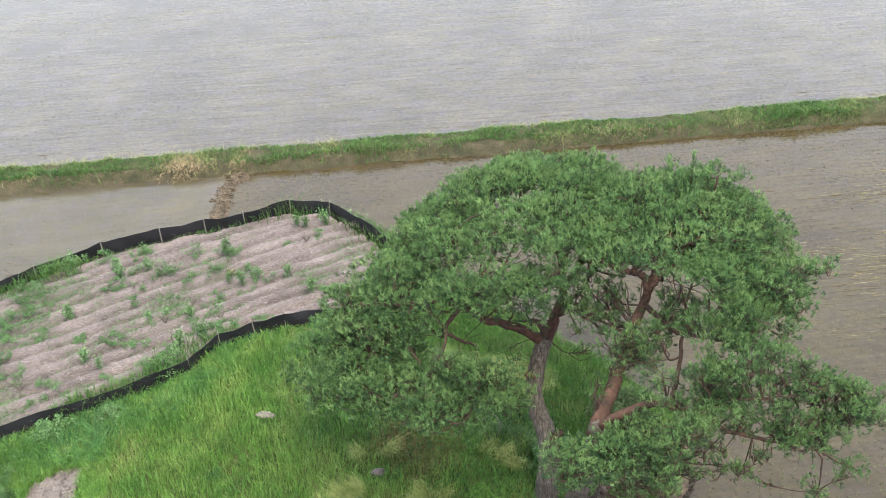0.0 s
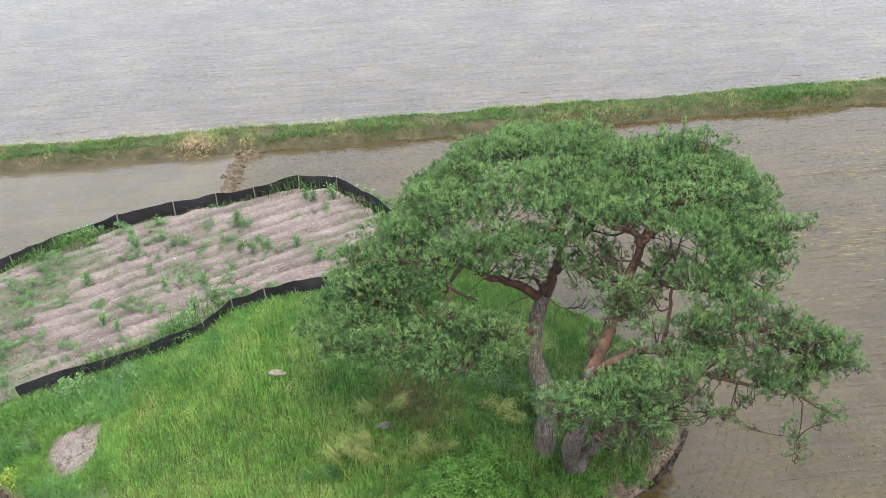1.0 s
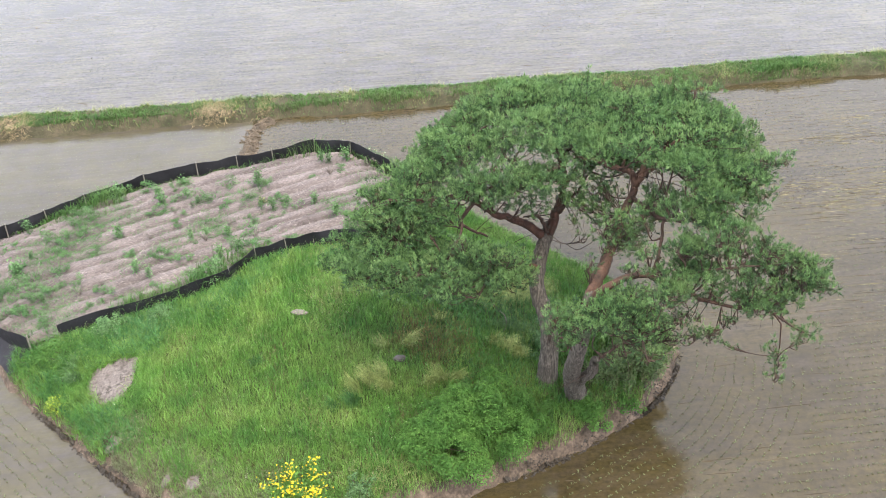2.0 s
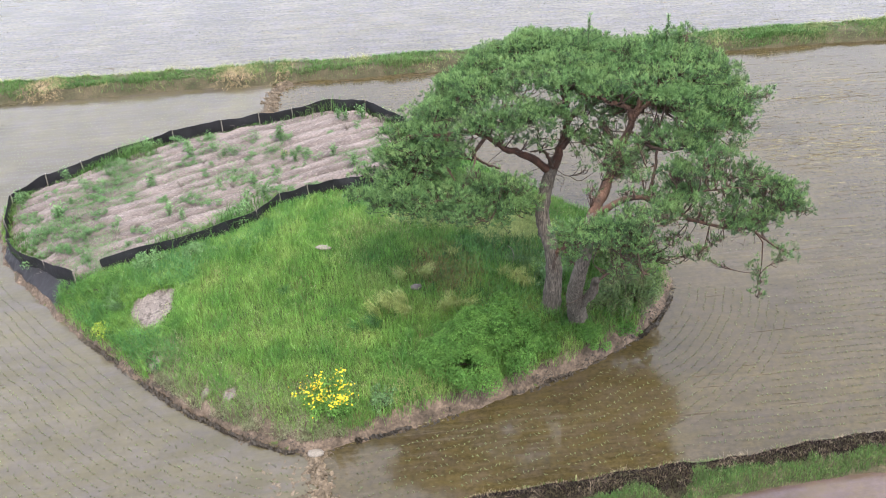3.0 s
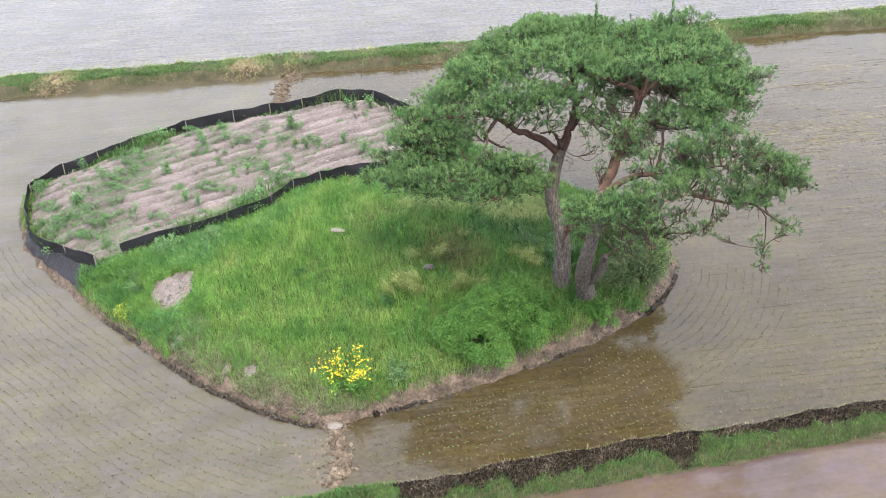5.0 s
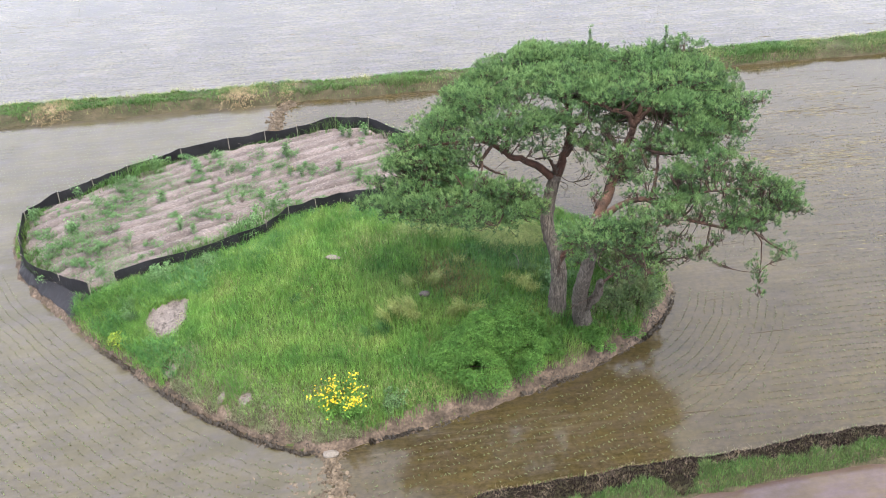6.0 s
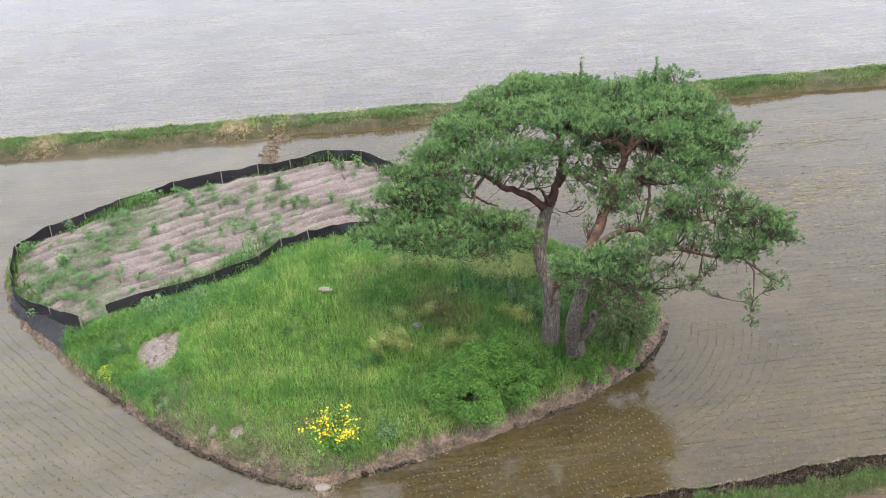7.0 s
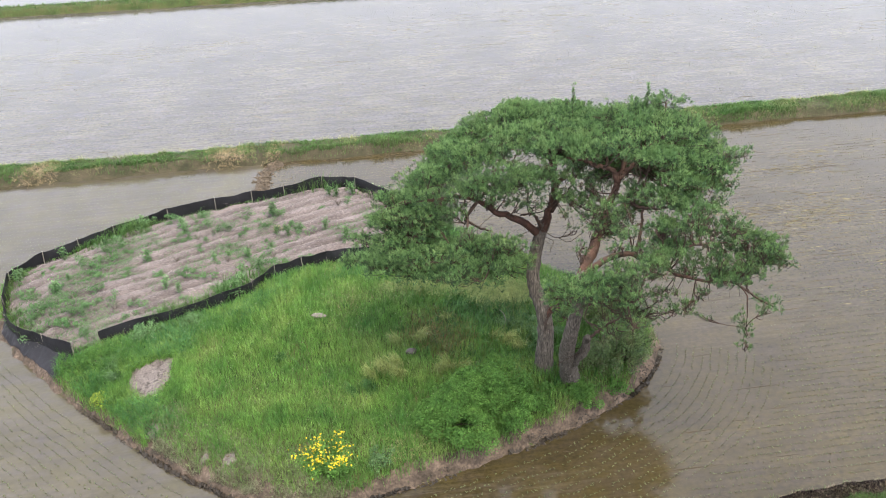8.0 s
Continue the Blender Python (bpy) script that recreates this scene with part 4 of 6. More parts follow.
def pad_shoots(centre, r, rz, density):
    """Places, headings and age (also lit or shaded colour) of the shoots of one flat foliage pad: separate round tufts,
    mostly on its upper side.
    """
    tufts, each = max(5, int(density * r * r)), 5
    a, q = rng.uniform(0, 2 * np.pi, tufts), np.sqrt(rng.uniform(0, 1, tufts))
    edge = r * (1 + 0.26 * np.sin(3 * a + centre[0] * 5) + 0.18 * np.sin(5 * a + centre[1] * 7))
    top = np.sqrt(np.clip(1 - q**2, 0, 1))
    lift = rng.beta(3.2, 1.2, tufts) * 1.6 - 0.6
    p = np.stack([np.cos(a) * q * edge, np.sin(a) * q * edge, rz * top * lift - 0.12 * r * q**2], 1) + rng.normal(0, 0.045, (tufts, 3)) + centre
    h = np.stack([np.cos(a) * q * 0.7, np.sin(a) * q * 0.7, 0.55 + 0.45 * lift], 1)
    heading = unit(h[:, None] + rng.normal(0, 0.5, (tufts, each, 3)))
    place = p[:, None] + heading * rng.uniform(-0.02, 0.05, (tufts, each, 1)) + rng.normal(0, 0.022, (tufts, each, 3))
    # higher shoots get the lighter colour: young growth and painted light on top
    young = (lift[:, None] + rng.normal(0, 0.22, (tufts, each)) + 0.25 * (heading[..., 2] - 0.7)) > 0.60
    return place.reshape(-1, 3), heading.reshape(-1, 3), young.ravel()


def dome_pads(centre, radii, count, size, low=-0.05, seed=0, tilt=0.0):
    """Pads spread evenly over the upper part of a dome."""
    r = np.random.default_rng(seed)
    out = []
    for k in range(count):
        u = 1 - (1 - low) * (k + 0.5) / count
        a = k * 2.39996 + seed
        s = math.sqrt(max(0.0, 1 - u * u))
        j = r.normal(0, 0.06, 3)
        size_k = size * r.uniform(0.75, 1.25)
        out.append((centre[0] + radii[0] * (s * math.cos(a) + j[0]), centre[1] + radii[1] * (s * math.sin(a) + j[1]),
                    centre[2] + radii[2] * (u + j[2]) - size_k * 0.35 - tilt * s * math.sin(a), size_k))
    return out


def cloud_pads(centre, radii, count, size, seed, thin=1.0):
    """Pads scattered through a loose mass of foliage."""
    r = np.random.default_rng(seed)
    d = unit(r.normal(size=(count, 3))) * r.uniform(0.2, 1, (count, 1)) ** 0.4
    return [(*(np.array(centre) + q * np.array(radii)), size * r.uniform(0.7, 1.25), thin) for q in d]


def pine(label, trunk, r0, r1, limbs, pads, bark, upper_bark, density=215, flat=0.22, dead=(), bare=0, leaders=()):
    """A pine: trunk, limbs, thin branches out to every foliage pad, and the needles."""
    root = new("pine_tree")
    base = np.array(trunk[0])
    root.location = base
    put = lambda shape: (shape[0] - base, shape[1])
    line = curve_points(trunk, 70)
    part_np("trunk", *put(tube(line, r0, r1, 22, 0.045, r0 * 0.45)), bark, root, smooth=True)
    spine = [line[50:]]
    for points, a, b, *own in limbs:
        c = curve_points(points, 24)
        c[3:-1] += rng.normal(0, 0.025 if a > 0.07 else 0.012, c[3:-1].shape)
        part_np("branch", *put(tube(c, a, b, 8, 0.05)), own[0] if own else upper_bark if a > 0.085 else M_TWIG, root, smooth=True)
        spine.append(c)
    spine = np.concatenate(spine)
    twigs, shoots = [], []
    for x, y, z, r, *thin in pads:
        shift = 0.25 * math.sin(x * 1.3) + 0.25 * math.cos(y * 1.1)
        z = 0.25 * z + 0.75 * (round((z + shift) / 0.54) * 0.54 - shift)      # the pads lie in tiers
        r *= 1.08
        centre = np.array([x, y, z])
        gap = np.linalg.norm(spine - centre - np.array([0, 0, -0.5]), axis=1)
        start = spine[gap.argmin()]
        mid = (start + centre) / 2 + np.array([0, 0, -0.12 * gap.min()]) + rng.normal(0, 0.10, 3)
        arm = curve_points([start, mid, centre], 10)
        twigs.append(tube(arm, min(0.045, r * 0.06), min(0.02, r * 0.04), 5, 0.05))
        p, h, young = pad_shoots(centre, r, r * flat, density * (thin[0] if thin else 1.0))
        shoots.append((p, h, young))
        for k in rng.choice(len(p), min(len(p), 7), replace=False):
            q = arm[rng.integers(5, 10)]
            twigs.append(tube(curve_points([q, (q + p[k]) / 2 + rng.normal(0, 0.06, 3) - np.array([0, 0, 0.05]), p[k]], 6), 0.016, 0.006, 4))
    for x, y, z, tall in leaders:
        line = np.stack([np.full(14, x), np.full(14, y), np.linspace(z, z + tall, 14)], 1) + rng.normal(0, 0.012, (14, 3))
        twigs.append(tube(line, 0.014, 0.005, 4))
        at = np.repeat(line, 6, 0) + rng.normal(0, 0.03, (84, 3)) * np.linspace(1.6, 0.5, 84)[:, None]
        shoots.append((at, unit(rng.normal(0, 0.5, (len(at), 3)) + np.array([0, 0, 1.0])), np.arange(len(at)) % 2 == 0))
    for k in range(bare):
        q = spine[rng.integers(0, len(spine))]
        d = np.array([rng.normal(0, 0.55), rng.normal(0, 0.3), -rng.uniform(0.1, 0.9)])
        twigs.append(tube(curve_points([q, q + d * np.array([1.0, 1.0, 0.4]) + rng.normal(0, 0.08, 3), q + d], 7), 0.014, 0.005, 4))
        for j in range(3):
            e = q + d * rng.uniform(0.5, 0.95)
            twigs.append(tube(np.array([e, e + rng.normal(0, 0.12, 3), e + rng.normal(0, 0.2, 3) - np.array([0, 0, 0.12])]), 0.007, 0.004, 3))
    part_np("fine_branchwork", *put(joined(twigs)), M_TWIG, root, smooth=True)["kind"] = "stuff"
    for x, y, z, r in dead:
        strands = []
        for k in range(46):
            d = unit(rng.normal(size=3) + np.array([0, 0, -0.5])) * r * rng.uniform(0.5, 1.1)
            strands.append(tube(curve_points([(x, y, z + r * 0.5), (x, y, z) + d * 0.5 + rng.normal(0, 0.06, 3), (x, y, z) + d], 5), 0.010, 0.004, 4))
        part_np("dead_twig_clump", *put(joined(strands)), M_DEAD, root, "grey clump of dead twigs")["kind"] = "stuff"
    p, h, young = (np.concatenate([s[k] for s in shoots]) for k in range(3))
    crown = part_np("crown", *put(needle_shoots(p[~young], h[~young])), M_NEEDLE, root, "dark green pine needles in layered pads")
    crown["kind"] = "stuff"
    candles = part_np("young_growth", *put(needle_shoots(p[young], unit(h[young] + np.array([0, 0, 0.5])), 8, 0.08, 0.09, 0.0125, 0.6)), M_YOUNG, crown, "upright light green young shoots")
    candles["kind"] = "stuff"
    return tagged(root, label, "tree")


pine("tall pine with a grey curved trunk and spreading crown",
     [(0.23, 22.5, 0.25), (0.30, 22.5, 1.6), (0.33, 22.55, 2.5), (0.22, 22.65, 3.3), (-0.03, 22.8, 4.0), (-0.10, 22.9, 4.6), (0.03, 23.1, 5.4), (0.17, 23.3, 5.85), (0.3, 23.4, 6.15)], 0.30, 0.175,
     [([(0.2, 23.3, 5.9), (0.43, 23.4, 6.5), (0.54, 23.4, 6.95), (0.58, 23.3, 7.45), (0.46, 23.3, 8.2), (0.4, 23.5, 8.7), (0.5, 23.8, 9.2)], 0.165, 0.03),
      ([(0.12, 23.3, 5.75), (-0.38, 23.0, 6.35), (-0.91, 22.75, 6.8), (-1.44, 22.6, 7.1), (-1.96, 22.5, 7.55), (-2.48, 22.5, 7.62), (-3.1, 22.5, 7.5), (-4.2, 22.6, 7.4)], 0.14, 0.04),
      ([(-1.44, 22.6, 7.1), (-1.36, 22.5, 7.75), (-1.3, 22.4, 8.5)], 0.09, 0.03),
      ([(-1.86, 22.3, 7.53), (-2.22, 22.2, 7.0), (-2.1, 22.2, 6.85), (-1.78, 22.2, 6.65), (-1.43, 22.2, 6.53)], 0.06, 0.03),
      ([(-2.6, 22.4, 7.6), (-2.5, 22.2, 7.45), (-2.16, 22.0, 7.1), (-2.3, 21.5, 6.7), (-2.8, 21.1, 6.2), (-3.6, 20.9, 6.0)], 0.055, 0.02),
      ([(-2.3, 21.5, 6.7), (-1.8, 21.1, 6.3), (-1.3, 20.7, 6.1)], 0.03, 0.015),
      ([(0.16, 23.1, 6.1), (-0.02, 23.0, 6.6), (-0.2, 22.9, 6.76), (-0.5, 22.9, 6.7)], 0.06, 0.025),
      ([(0.5, 23.3, 6.6), (0.76, 23.3, 7.1), (0.98, 23.3, 7.3), (1.3, 23.4, 7.9)], 0.07, 0.025),
      ([(0.27, 22.6, 3.0), (0.48, 22.5, 3.3), (0.6, 22.4, 3.5)], 0.14, 0.08),
      ([(0.0, 22.9, 4.95), (-0.2, 22.8, 5.08), (-0.27, 22.75, 5.13)], 0.09, 0.06),
      ([(-1.96, 22.5, 7.55), (-2.2, 23.6, 8.2), (-2.4, 25.2, 8.3), (-2.3, 26.3, 8.0)], 0.08, 0.03),
      ([(0.57, 23.3, 7.3), (0.6, 24.4, 7.8), (0.3, 25.8, 8.1), (0.2, 27.4, 7.9)], 0.10, 0.03),
      ([(0.55, 23.3, 7.4), (1.1, 23.8, 8.0), (1.4, 24.8, 8.5)], 0.09, 0.03),
      ([(0.3, 24.8, 7.9), (-0.6, 25.6, 8.2), (-1.3, 26.8, 8.0)], 0.06, 0.025),
      ([(-2.9, 22.5, 7.6), (-3.3, 22.2, 6.9), (-3.9, 22.0, 6.4)], 0.06, 0.025)],
     [(x, y, z - 0.27 * max(0.0, -0.3 - x), w) for x, y, z, w in dome_pads((-0.35, 24.5, 7.1), (3.7, 3.7, 2.32), 185, 0.54, 0.10, 3, -0.1)
      if not (-2.9 < x < 1.4 and y < 23.2 and z < 10.95 - 0.12 * y) and not (x > 1.3 and z + 0.65 * (y - 22.35) < 8.75)]
     + [(0.45, 21.9, 9.1, 0.45), (0.2, 22.1, 9.4, 0.45), (-0.9, 22.1, 8.8, 0.55), (-0.42, 21.9, 8.5, 0.55), (0.0, 21.9, 8.6, 0.5), (-1.35, 22.0, 8.4, 0.55), (-1.93, 22.1, 8.35, 0.45)]
     + [(-0.78, 22.1, 7.95, 0.36, 0.8), (-0.27, 22.1, 7.85, 0.34, 0.8), (0.13, 22.1, 8.34, 0.4), (-1.2, 22.1, 8.05, 0.38), (-0.45, 22.1, 8.34, 0.42), (-1.63, 22.1, 8.3, 0.38), (-0.6, 22.1, 7.55, 0.34, 0.7), (-0.1, 22.1, 7.5, 0.32, 0.7), (-1.0, 22.2, 7.7, 0.36, 0.7), (-1.45, 22.1, 7.8, 0.36, 0.8), (0.4, 22.2, 7.75, 0.3, 0.6)]
     + [(0.9, 22.0, 7.75, 0.34, 0.55), (1.42, 22.0, 7.55, 0.34, 0.55), (0.94, 22.0, 7.15, 0.28, 0.45), (1.49, 22.0, 6.95, 0.30, 0.45), (1.85, 22.0, 7.26, 0.3, 0.5), (1.56, 22.0, 7.94, 0.34, 0.6), (1.2, 22.0, 6.65, 0.22, 0.4)]
     + [(0.9, 22.9, 9.5, 0.5), (0.3, 22.5, 9.4, 0.55), (1.2, 23.6, 9.2, 0.6), (0.6, 23.6, 9.6, 0.4), (1.1, 23.0, 8.9, 0.45), (0.8, 22.6, 9.0, 0.45), (1.5, 22.7, 9.3, 0.5)]
     + cloud_pads((-4.2, 22.9, 6.6), (1.2, 1.1, 0.7), 34, 0.46, 14) + cloud_pads((-3.5, 21.3, 5.95), (1.9, 0.9, 0.45), 50, 0.42, 15)
     + cloud_pads((-1.5, 20.9, 6.1), (1.0, 0.6, 0.35), 18, 0.40, 21, 0.7) + cloud_pads((-2.6, 20.5, 6.3), (0.9, 0.6, 0.3), 9, 0.40, 24, 0.8)
     + cloud_pads((-1.1, 20.9, 6.55), (0.8, 0.4, 0.32), 15, 0.36, 40, 0.85)
     + cloud_pads((1.6, 27.7, 6.9), (1.5, 0.7, 0.5), 20, 0.45, 39)
     + [(-2.9, 22.2, 7.15, 0.5), (-2.6, 22.0, 7.2, 0.4), (-2.0, 21.2, 6.65, 0.45), (-1.2, 21.2, 6.6, 0.4), (-3.3, 22.2, 7.2, 0.5), (-1.72, 20.9, 7.05, 0.3, 0.6), (-1.17, 20.9, 6.95, 0.32, 0.6), (-0.75, 20.9, 6.75, 0.3, 0.6), (-1.37, 20.9, 6.7, 0.34, 0.7), (-0.83, 20.9, 6.42, 0.34, 0.7), (-2.1, 20.9, 7.2, 0.3, 0.6)]
     + [(-4.4, 22.7, 6.7, 0.6), (-5.0, 22.6, 6.0, 0.6), (-5.5, 22.4, 5.6, 0.45), (-5.65, 22.4, 5.2, 0.35), (-5.95, 22.5, 5.55, 0.38), (-5.7, 22.8, 5.9, 0.42), (-6.05, 22.4, 5.25, 0.28), (-4.3, 21.6, 6.5, 0.6), (-2.9, 21.0, 6.2, 0.6), (-3.9, 23.7, 7.5, 0.6), (-3.7, 22.6, 7.6, 0.55), (-3.3, 23.0, 8.0, 0.6), (-3.2, 22.2, 7.8, 0.5)],
     M_BARK, M_BARK_RED, dead=((-2.3, 21.7, 6.55, 0.4),), bare=30, leaders=((1.2, 24.9, 8.95, 1.3), (0.75, 24.8, 9.0, 0.7), (-1.6, 24.6, 8.6, 0.45), (1.6, 24.6, 9.0, 0.5), (-0.6, 25.0, 8.95, 0.45), (0.2, 25.4, 8.85, 0.45), (-1.7, 25.4, 8.5, 0.4)))

pine("leaning red-barked pine with long low branches over the water",
     [(1.22, 22.35, 0.1), (1.06, 21.7, 1.6), (0.95, 20.95, 2.7), (0.98, 20.2, 3.9), (1.12, 19.75, 5.2), (1.27, 19.8, 6.4)], 0.33, 0.17,
     [([(1.2, 19.75, 6.1), (1.42, 20.15, 6.65), (1.77, 21.0, 6.98), (2.1, 21.7, 7.45), (2.43, 22.35, 8.0), (2.6, 22.6, 8.5), (2.9, 23.0, 9.2)], 0.205, 0.06),
      ([(2.46, 22.4, 8.1), (2.25, 22.35, 8.55), (1.88, 22.3, 8.72), (1.36, 22.4, 8.8), (0.9, 22.5, 8.9)], 0.11, 0.03),
      ([(2.05, 22.3, 8.6), (2.1, 22.6, 9.0), (1.9, 22.9, 9.4)], 0.05, 0.02),
      ([(2.48, 22.4, 8.2), (2.87, 22.5, 8.6), (3.2, 22.8, 9.0), (3.9, 23.2, 9.3)], 0.09, 0.03),
      ([(2.35, 22.2, 7.85), (2.7, 21.6, 7.85), (3.07, 21.1, 7.92), (3.48, 20.9, 7.98), (4.1, 20.8, 8.2), (4.9, 21.0, 8.8)], 0.075, 0.02),
      ([(1.25, 19.8, 6.3), (1.7, 19.65, 6.85), (2.4, 19.7, 7.2), (3.0, 19.65, 7.05), (3.6, 19.6, 6.8), (4.1, 19.6, 6.45), (4.95, 19.6, 6.25), (5.6, 19.6, 6.25), (6.05, 19.6, 5.7), (6.15, 19.7, 4.6)], 0.115, 0.012),
      ([(2.75, 19.7, 7.15), (2.95, 20.4, 7.4), (3.07, 21.1, 7.9)], 0.06, 0.035),
      ([(3.1, 19.65, 7.0), (4.0, 19.5, 7.5), (5.2, 19.6, 7.6), (6.1, 19.9, 7.5)], 0.045, 0.015),
      ([(4.9, 19.6, 6.25), (5.9, 19.7, 6.75), (7.0, 19.9, 6.75)], 0.05, 0.015),
      ([(5.8, 19.6, 6.1), (6.4, 19.7, 5.6), (6.9, 19.8, 5.25)], 0.04, 0.015),
      ([(1.05, 21.6, 1.7), (1.35, 21.0, 2.5), (1.5, 20.6, 3.2), (1.55, 20.4, 3.7)], 0.19, 0.12, M_BARK),
      ([(1.12, 19.8, 5.2), (1.5, 19.2, 5.8), (1.9, 18.7, 6.2), (2.6, 18.4, 6.4)], 0.06, 0.02),
      ([(1.15, 19.8, 5.5), (0.9, 19.2, 6.0), (0.7, 18.7, 6.3)], 0.05, 0.02),
      ([(1.5, 20.4, 3.6), (2.2, 20.5, 4.2), (3.0, 20.6, 4.5)], 0.05, 0.02),
      ([(2.5, 22.5, 8.2), (3.0, 24.5, 7.7), (3.5, 26.5, 6.9)], 0.07, 0.025),
      ([(2.6, 22.6, 8.4), (3.3, 24.0, 8.3), (3.8, 25.4, 8.0)], 0.07, 0.025),
      ([(4.4, 21.0, 8.4), (5.1, 21.2, 9.1), (5.9, 21.45, 9.5)], 0.03, 0.012)],
     [q for q in dome_pads((3.1, 23.1, 8.4), (2.4, 3.0, 1.5), 104, 0.50, 0.10, 5, 0.1) if (q[0] > 1.7 or q[2] > 9.2) and not (q[0] < 3.4 and q[2] + 0.65 * (q[1] - 22.35) < 8.85)]
     + cloud_pads((4.3, 21.0, 8.8), (0.9, 0.6, 0.4), 14, 0.38, 10, 0.8) + [(5.0, 21.0, 9.4, 0.5), (5.3, 20.8, 9.0, 0.32), (5.95, 21.45, 9.6, 0.2), (5.65, 21.4, 9.45, 0.26), (5.35, 21.3, 9.35, 0.26), (5.3, 21.2, 8.7, 0.26), (5.55, 21.2, 8.75, 0.18), (4.6, 21.4, 8.9, 0.5), (3.6, 21.3, 9.3, 0.5), (3.3, 20.8, 8.7, 0.4), (5.5, 22.6, 8.7, 0.3)]
     + cloud_pads((4.1, 20.0, 8.2), (1.1, 0.6, 0.45), 16, 0.34, 8, 0.8) + cloud_pads((5.9, 19.8, 7.2), (1.3, 0.6, 0.5), 28, 0.27, 11, 0.85)
     + cloud_pads((4.4, 20.6, 8.5), (1.0, 0.6, 0.3), 8, 0.34, 23, 0.7)
     + cloud_pads((5.1, 19.9, 7.9), (1.1, 0.7, 0.4), 14, 0.30, 19, 0.7) + cloud_pads((5.4, 19.6, 6.6), (1.3, 0.5, 0.35), 16, 0.27, 22, 0.85)
     + cloud_pads((3.8, 19.6, 7.2), (1.3, 0.5, 0.35), 10, 0.40, 9, 0.7) + cloud_pads((1.15, 22.3, 7.9), (0.7, 0.5, 0.5), 12, 0.30, 16, 0.45)
     + cloud_pads((2.1, 21.2, 7.4), (0.6, 0.5, 0.5), 8, 0.28, 35, 0.45) + cloud_pads((3.1, 21.6, 7.9), (0.5, 0.6, 0.6), 12, 0.32, 36, 0.6)
     + cloud_pads((2.3, 21.6, 7.0), (0.5, 0.4, 0.4), 5, 0.34, 17, 0.6) + cloud_pads((1.6, 18.6, 6.7), (1.3, 0.5, 0.3), 36, 0.33, 12, 0.85)
     + cloud_pads((1.2, 18.7, 6.1), (0.9, 0.4, 0.25), 7, 0.30, 29, 0.6) + cloud_pads((2.1, 18.5, 5.5), (0.8, 0.3, 0.4), 6, 0.24, 30, 0.4)
     + cloud_pads((2.7, 20.6, 4.4), (1.1, 0.6, 0.5), 9, 0.30, 13, 0.4)
     + cloud_pads((4.5, 25.0, 8.1), (1.0, 1.5, 0.5), 22, 0.46, 33) + cloud_pads((3.6, 26.0, 7.7), (1.4, 0.8, 0.5), 16, 0.45, 34)
     + cloud_pads((3.3, 26.9, 6.7), (1.9, 1.0, 0.6), 40, 0.46, 37) + cloud_pads((4.9, 25.8, 6.5), (0.6, 1.0, 0.7), 16, 0.42, 38)
     + cloud_pads((4.1, 19.5, 5.8), (1.1, 0.3, 0.5), 12, 0.2, 27, 0.6) + cloud_pads((3.3, 20.3, 4.8), (0.9, 0.4, 0.4), 8, 0.3, 28, 0.5)
     + cloud_pads((3.2, 19.8, 7.6), (0.8, 0.4, 0.4), 10, 0.32, 25, 0.8) + cloud_pads((2.7, 19.0, 7.2), (0.9, 0.4, 0.25), 14, 0.30, 26, 0.8)
     + [(7.15, 19.9, 6.8, 0.2), (6.75, 19.9, 7.1, 0.25), (6.9, 19.9, 6.8, 0.3), (6.0, 19.7, 6.4, 0.5), (5.6, 19.7, 6.7, 0.5), (6.6, 19.7, 5.5, 0.34), (6.85, 19.8, 5.2, 0.24), (6.0, 19.7, 4.9, 0.26), (6.15, 19.75, 4.4, 0.22), (6.25, 19.75, 3.95, 0.2), (4.8, 19.6, 4.9, 0.2, 0.6), (6.3, 19.9, 7.6, 0.35),
        (1.75, 20.5, 7.35, 0.28, 0.5), (2.05, 21.0, 7.7, 0.26, 0.5), (2.3, 19.3, 7.45, 0.28, 0.6), (1.35, 20.6, 6.9, 0.22, 0.4), (1.99, 20.8, 7.86, 0.34, 0.8), (2.35, 20.8, 7.74, 0.34, 0.8), (1.81, 20.9, 8.1, 0.32, 0.7), (2.5, 20.8, 8.05, 0.34, 0.7), (2.16, 20.0, 7.0, 0.24, 0.5), (2.0, 22.4, 8.0, 0.3, 0.6), (1.5, 22.6, 8.3, 0.34, 0.6), (2.9, 21.9, 8.3, 0.34, 0.7), (2.7, 21.7, 7.5, 0.3, 0.6), (1.2, 20.0, 7.0, 0.18, 0.5)],
     M_BARK, M_BARK_ORANGE, bare=32, leaders=((3.5, 24.6, 9.3, 1.05), (3.1, 24.2, 9.4, 0.65), (3.85, 24.4, 9.3, 0.8), (2.4, 24.0, 9.4, 0.4), (4.2, 24.0, 9.2, 0.4)))

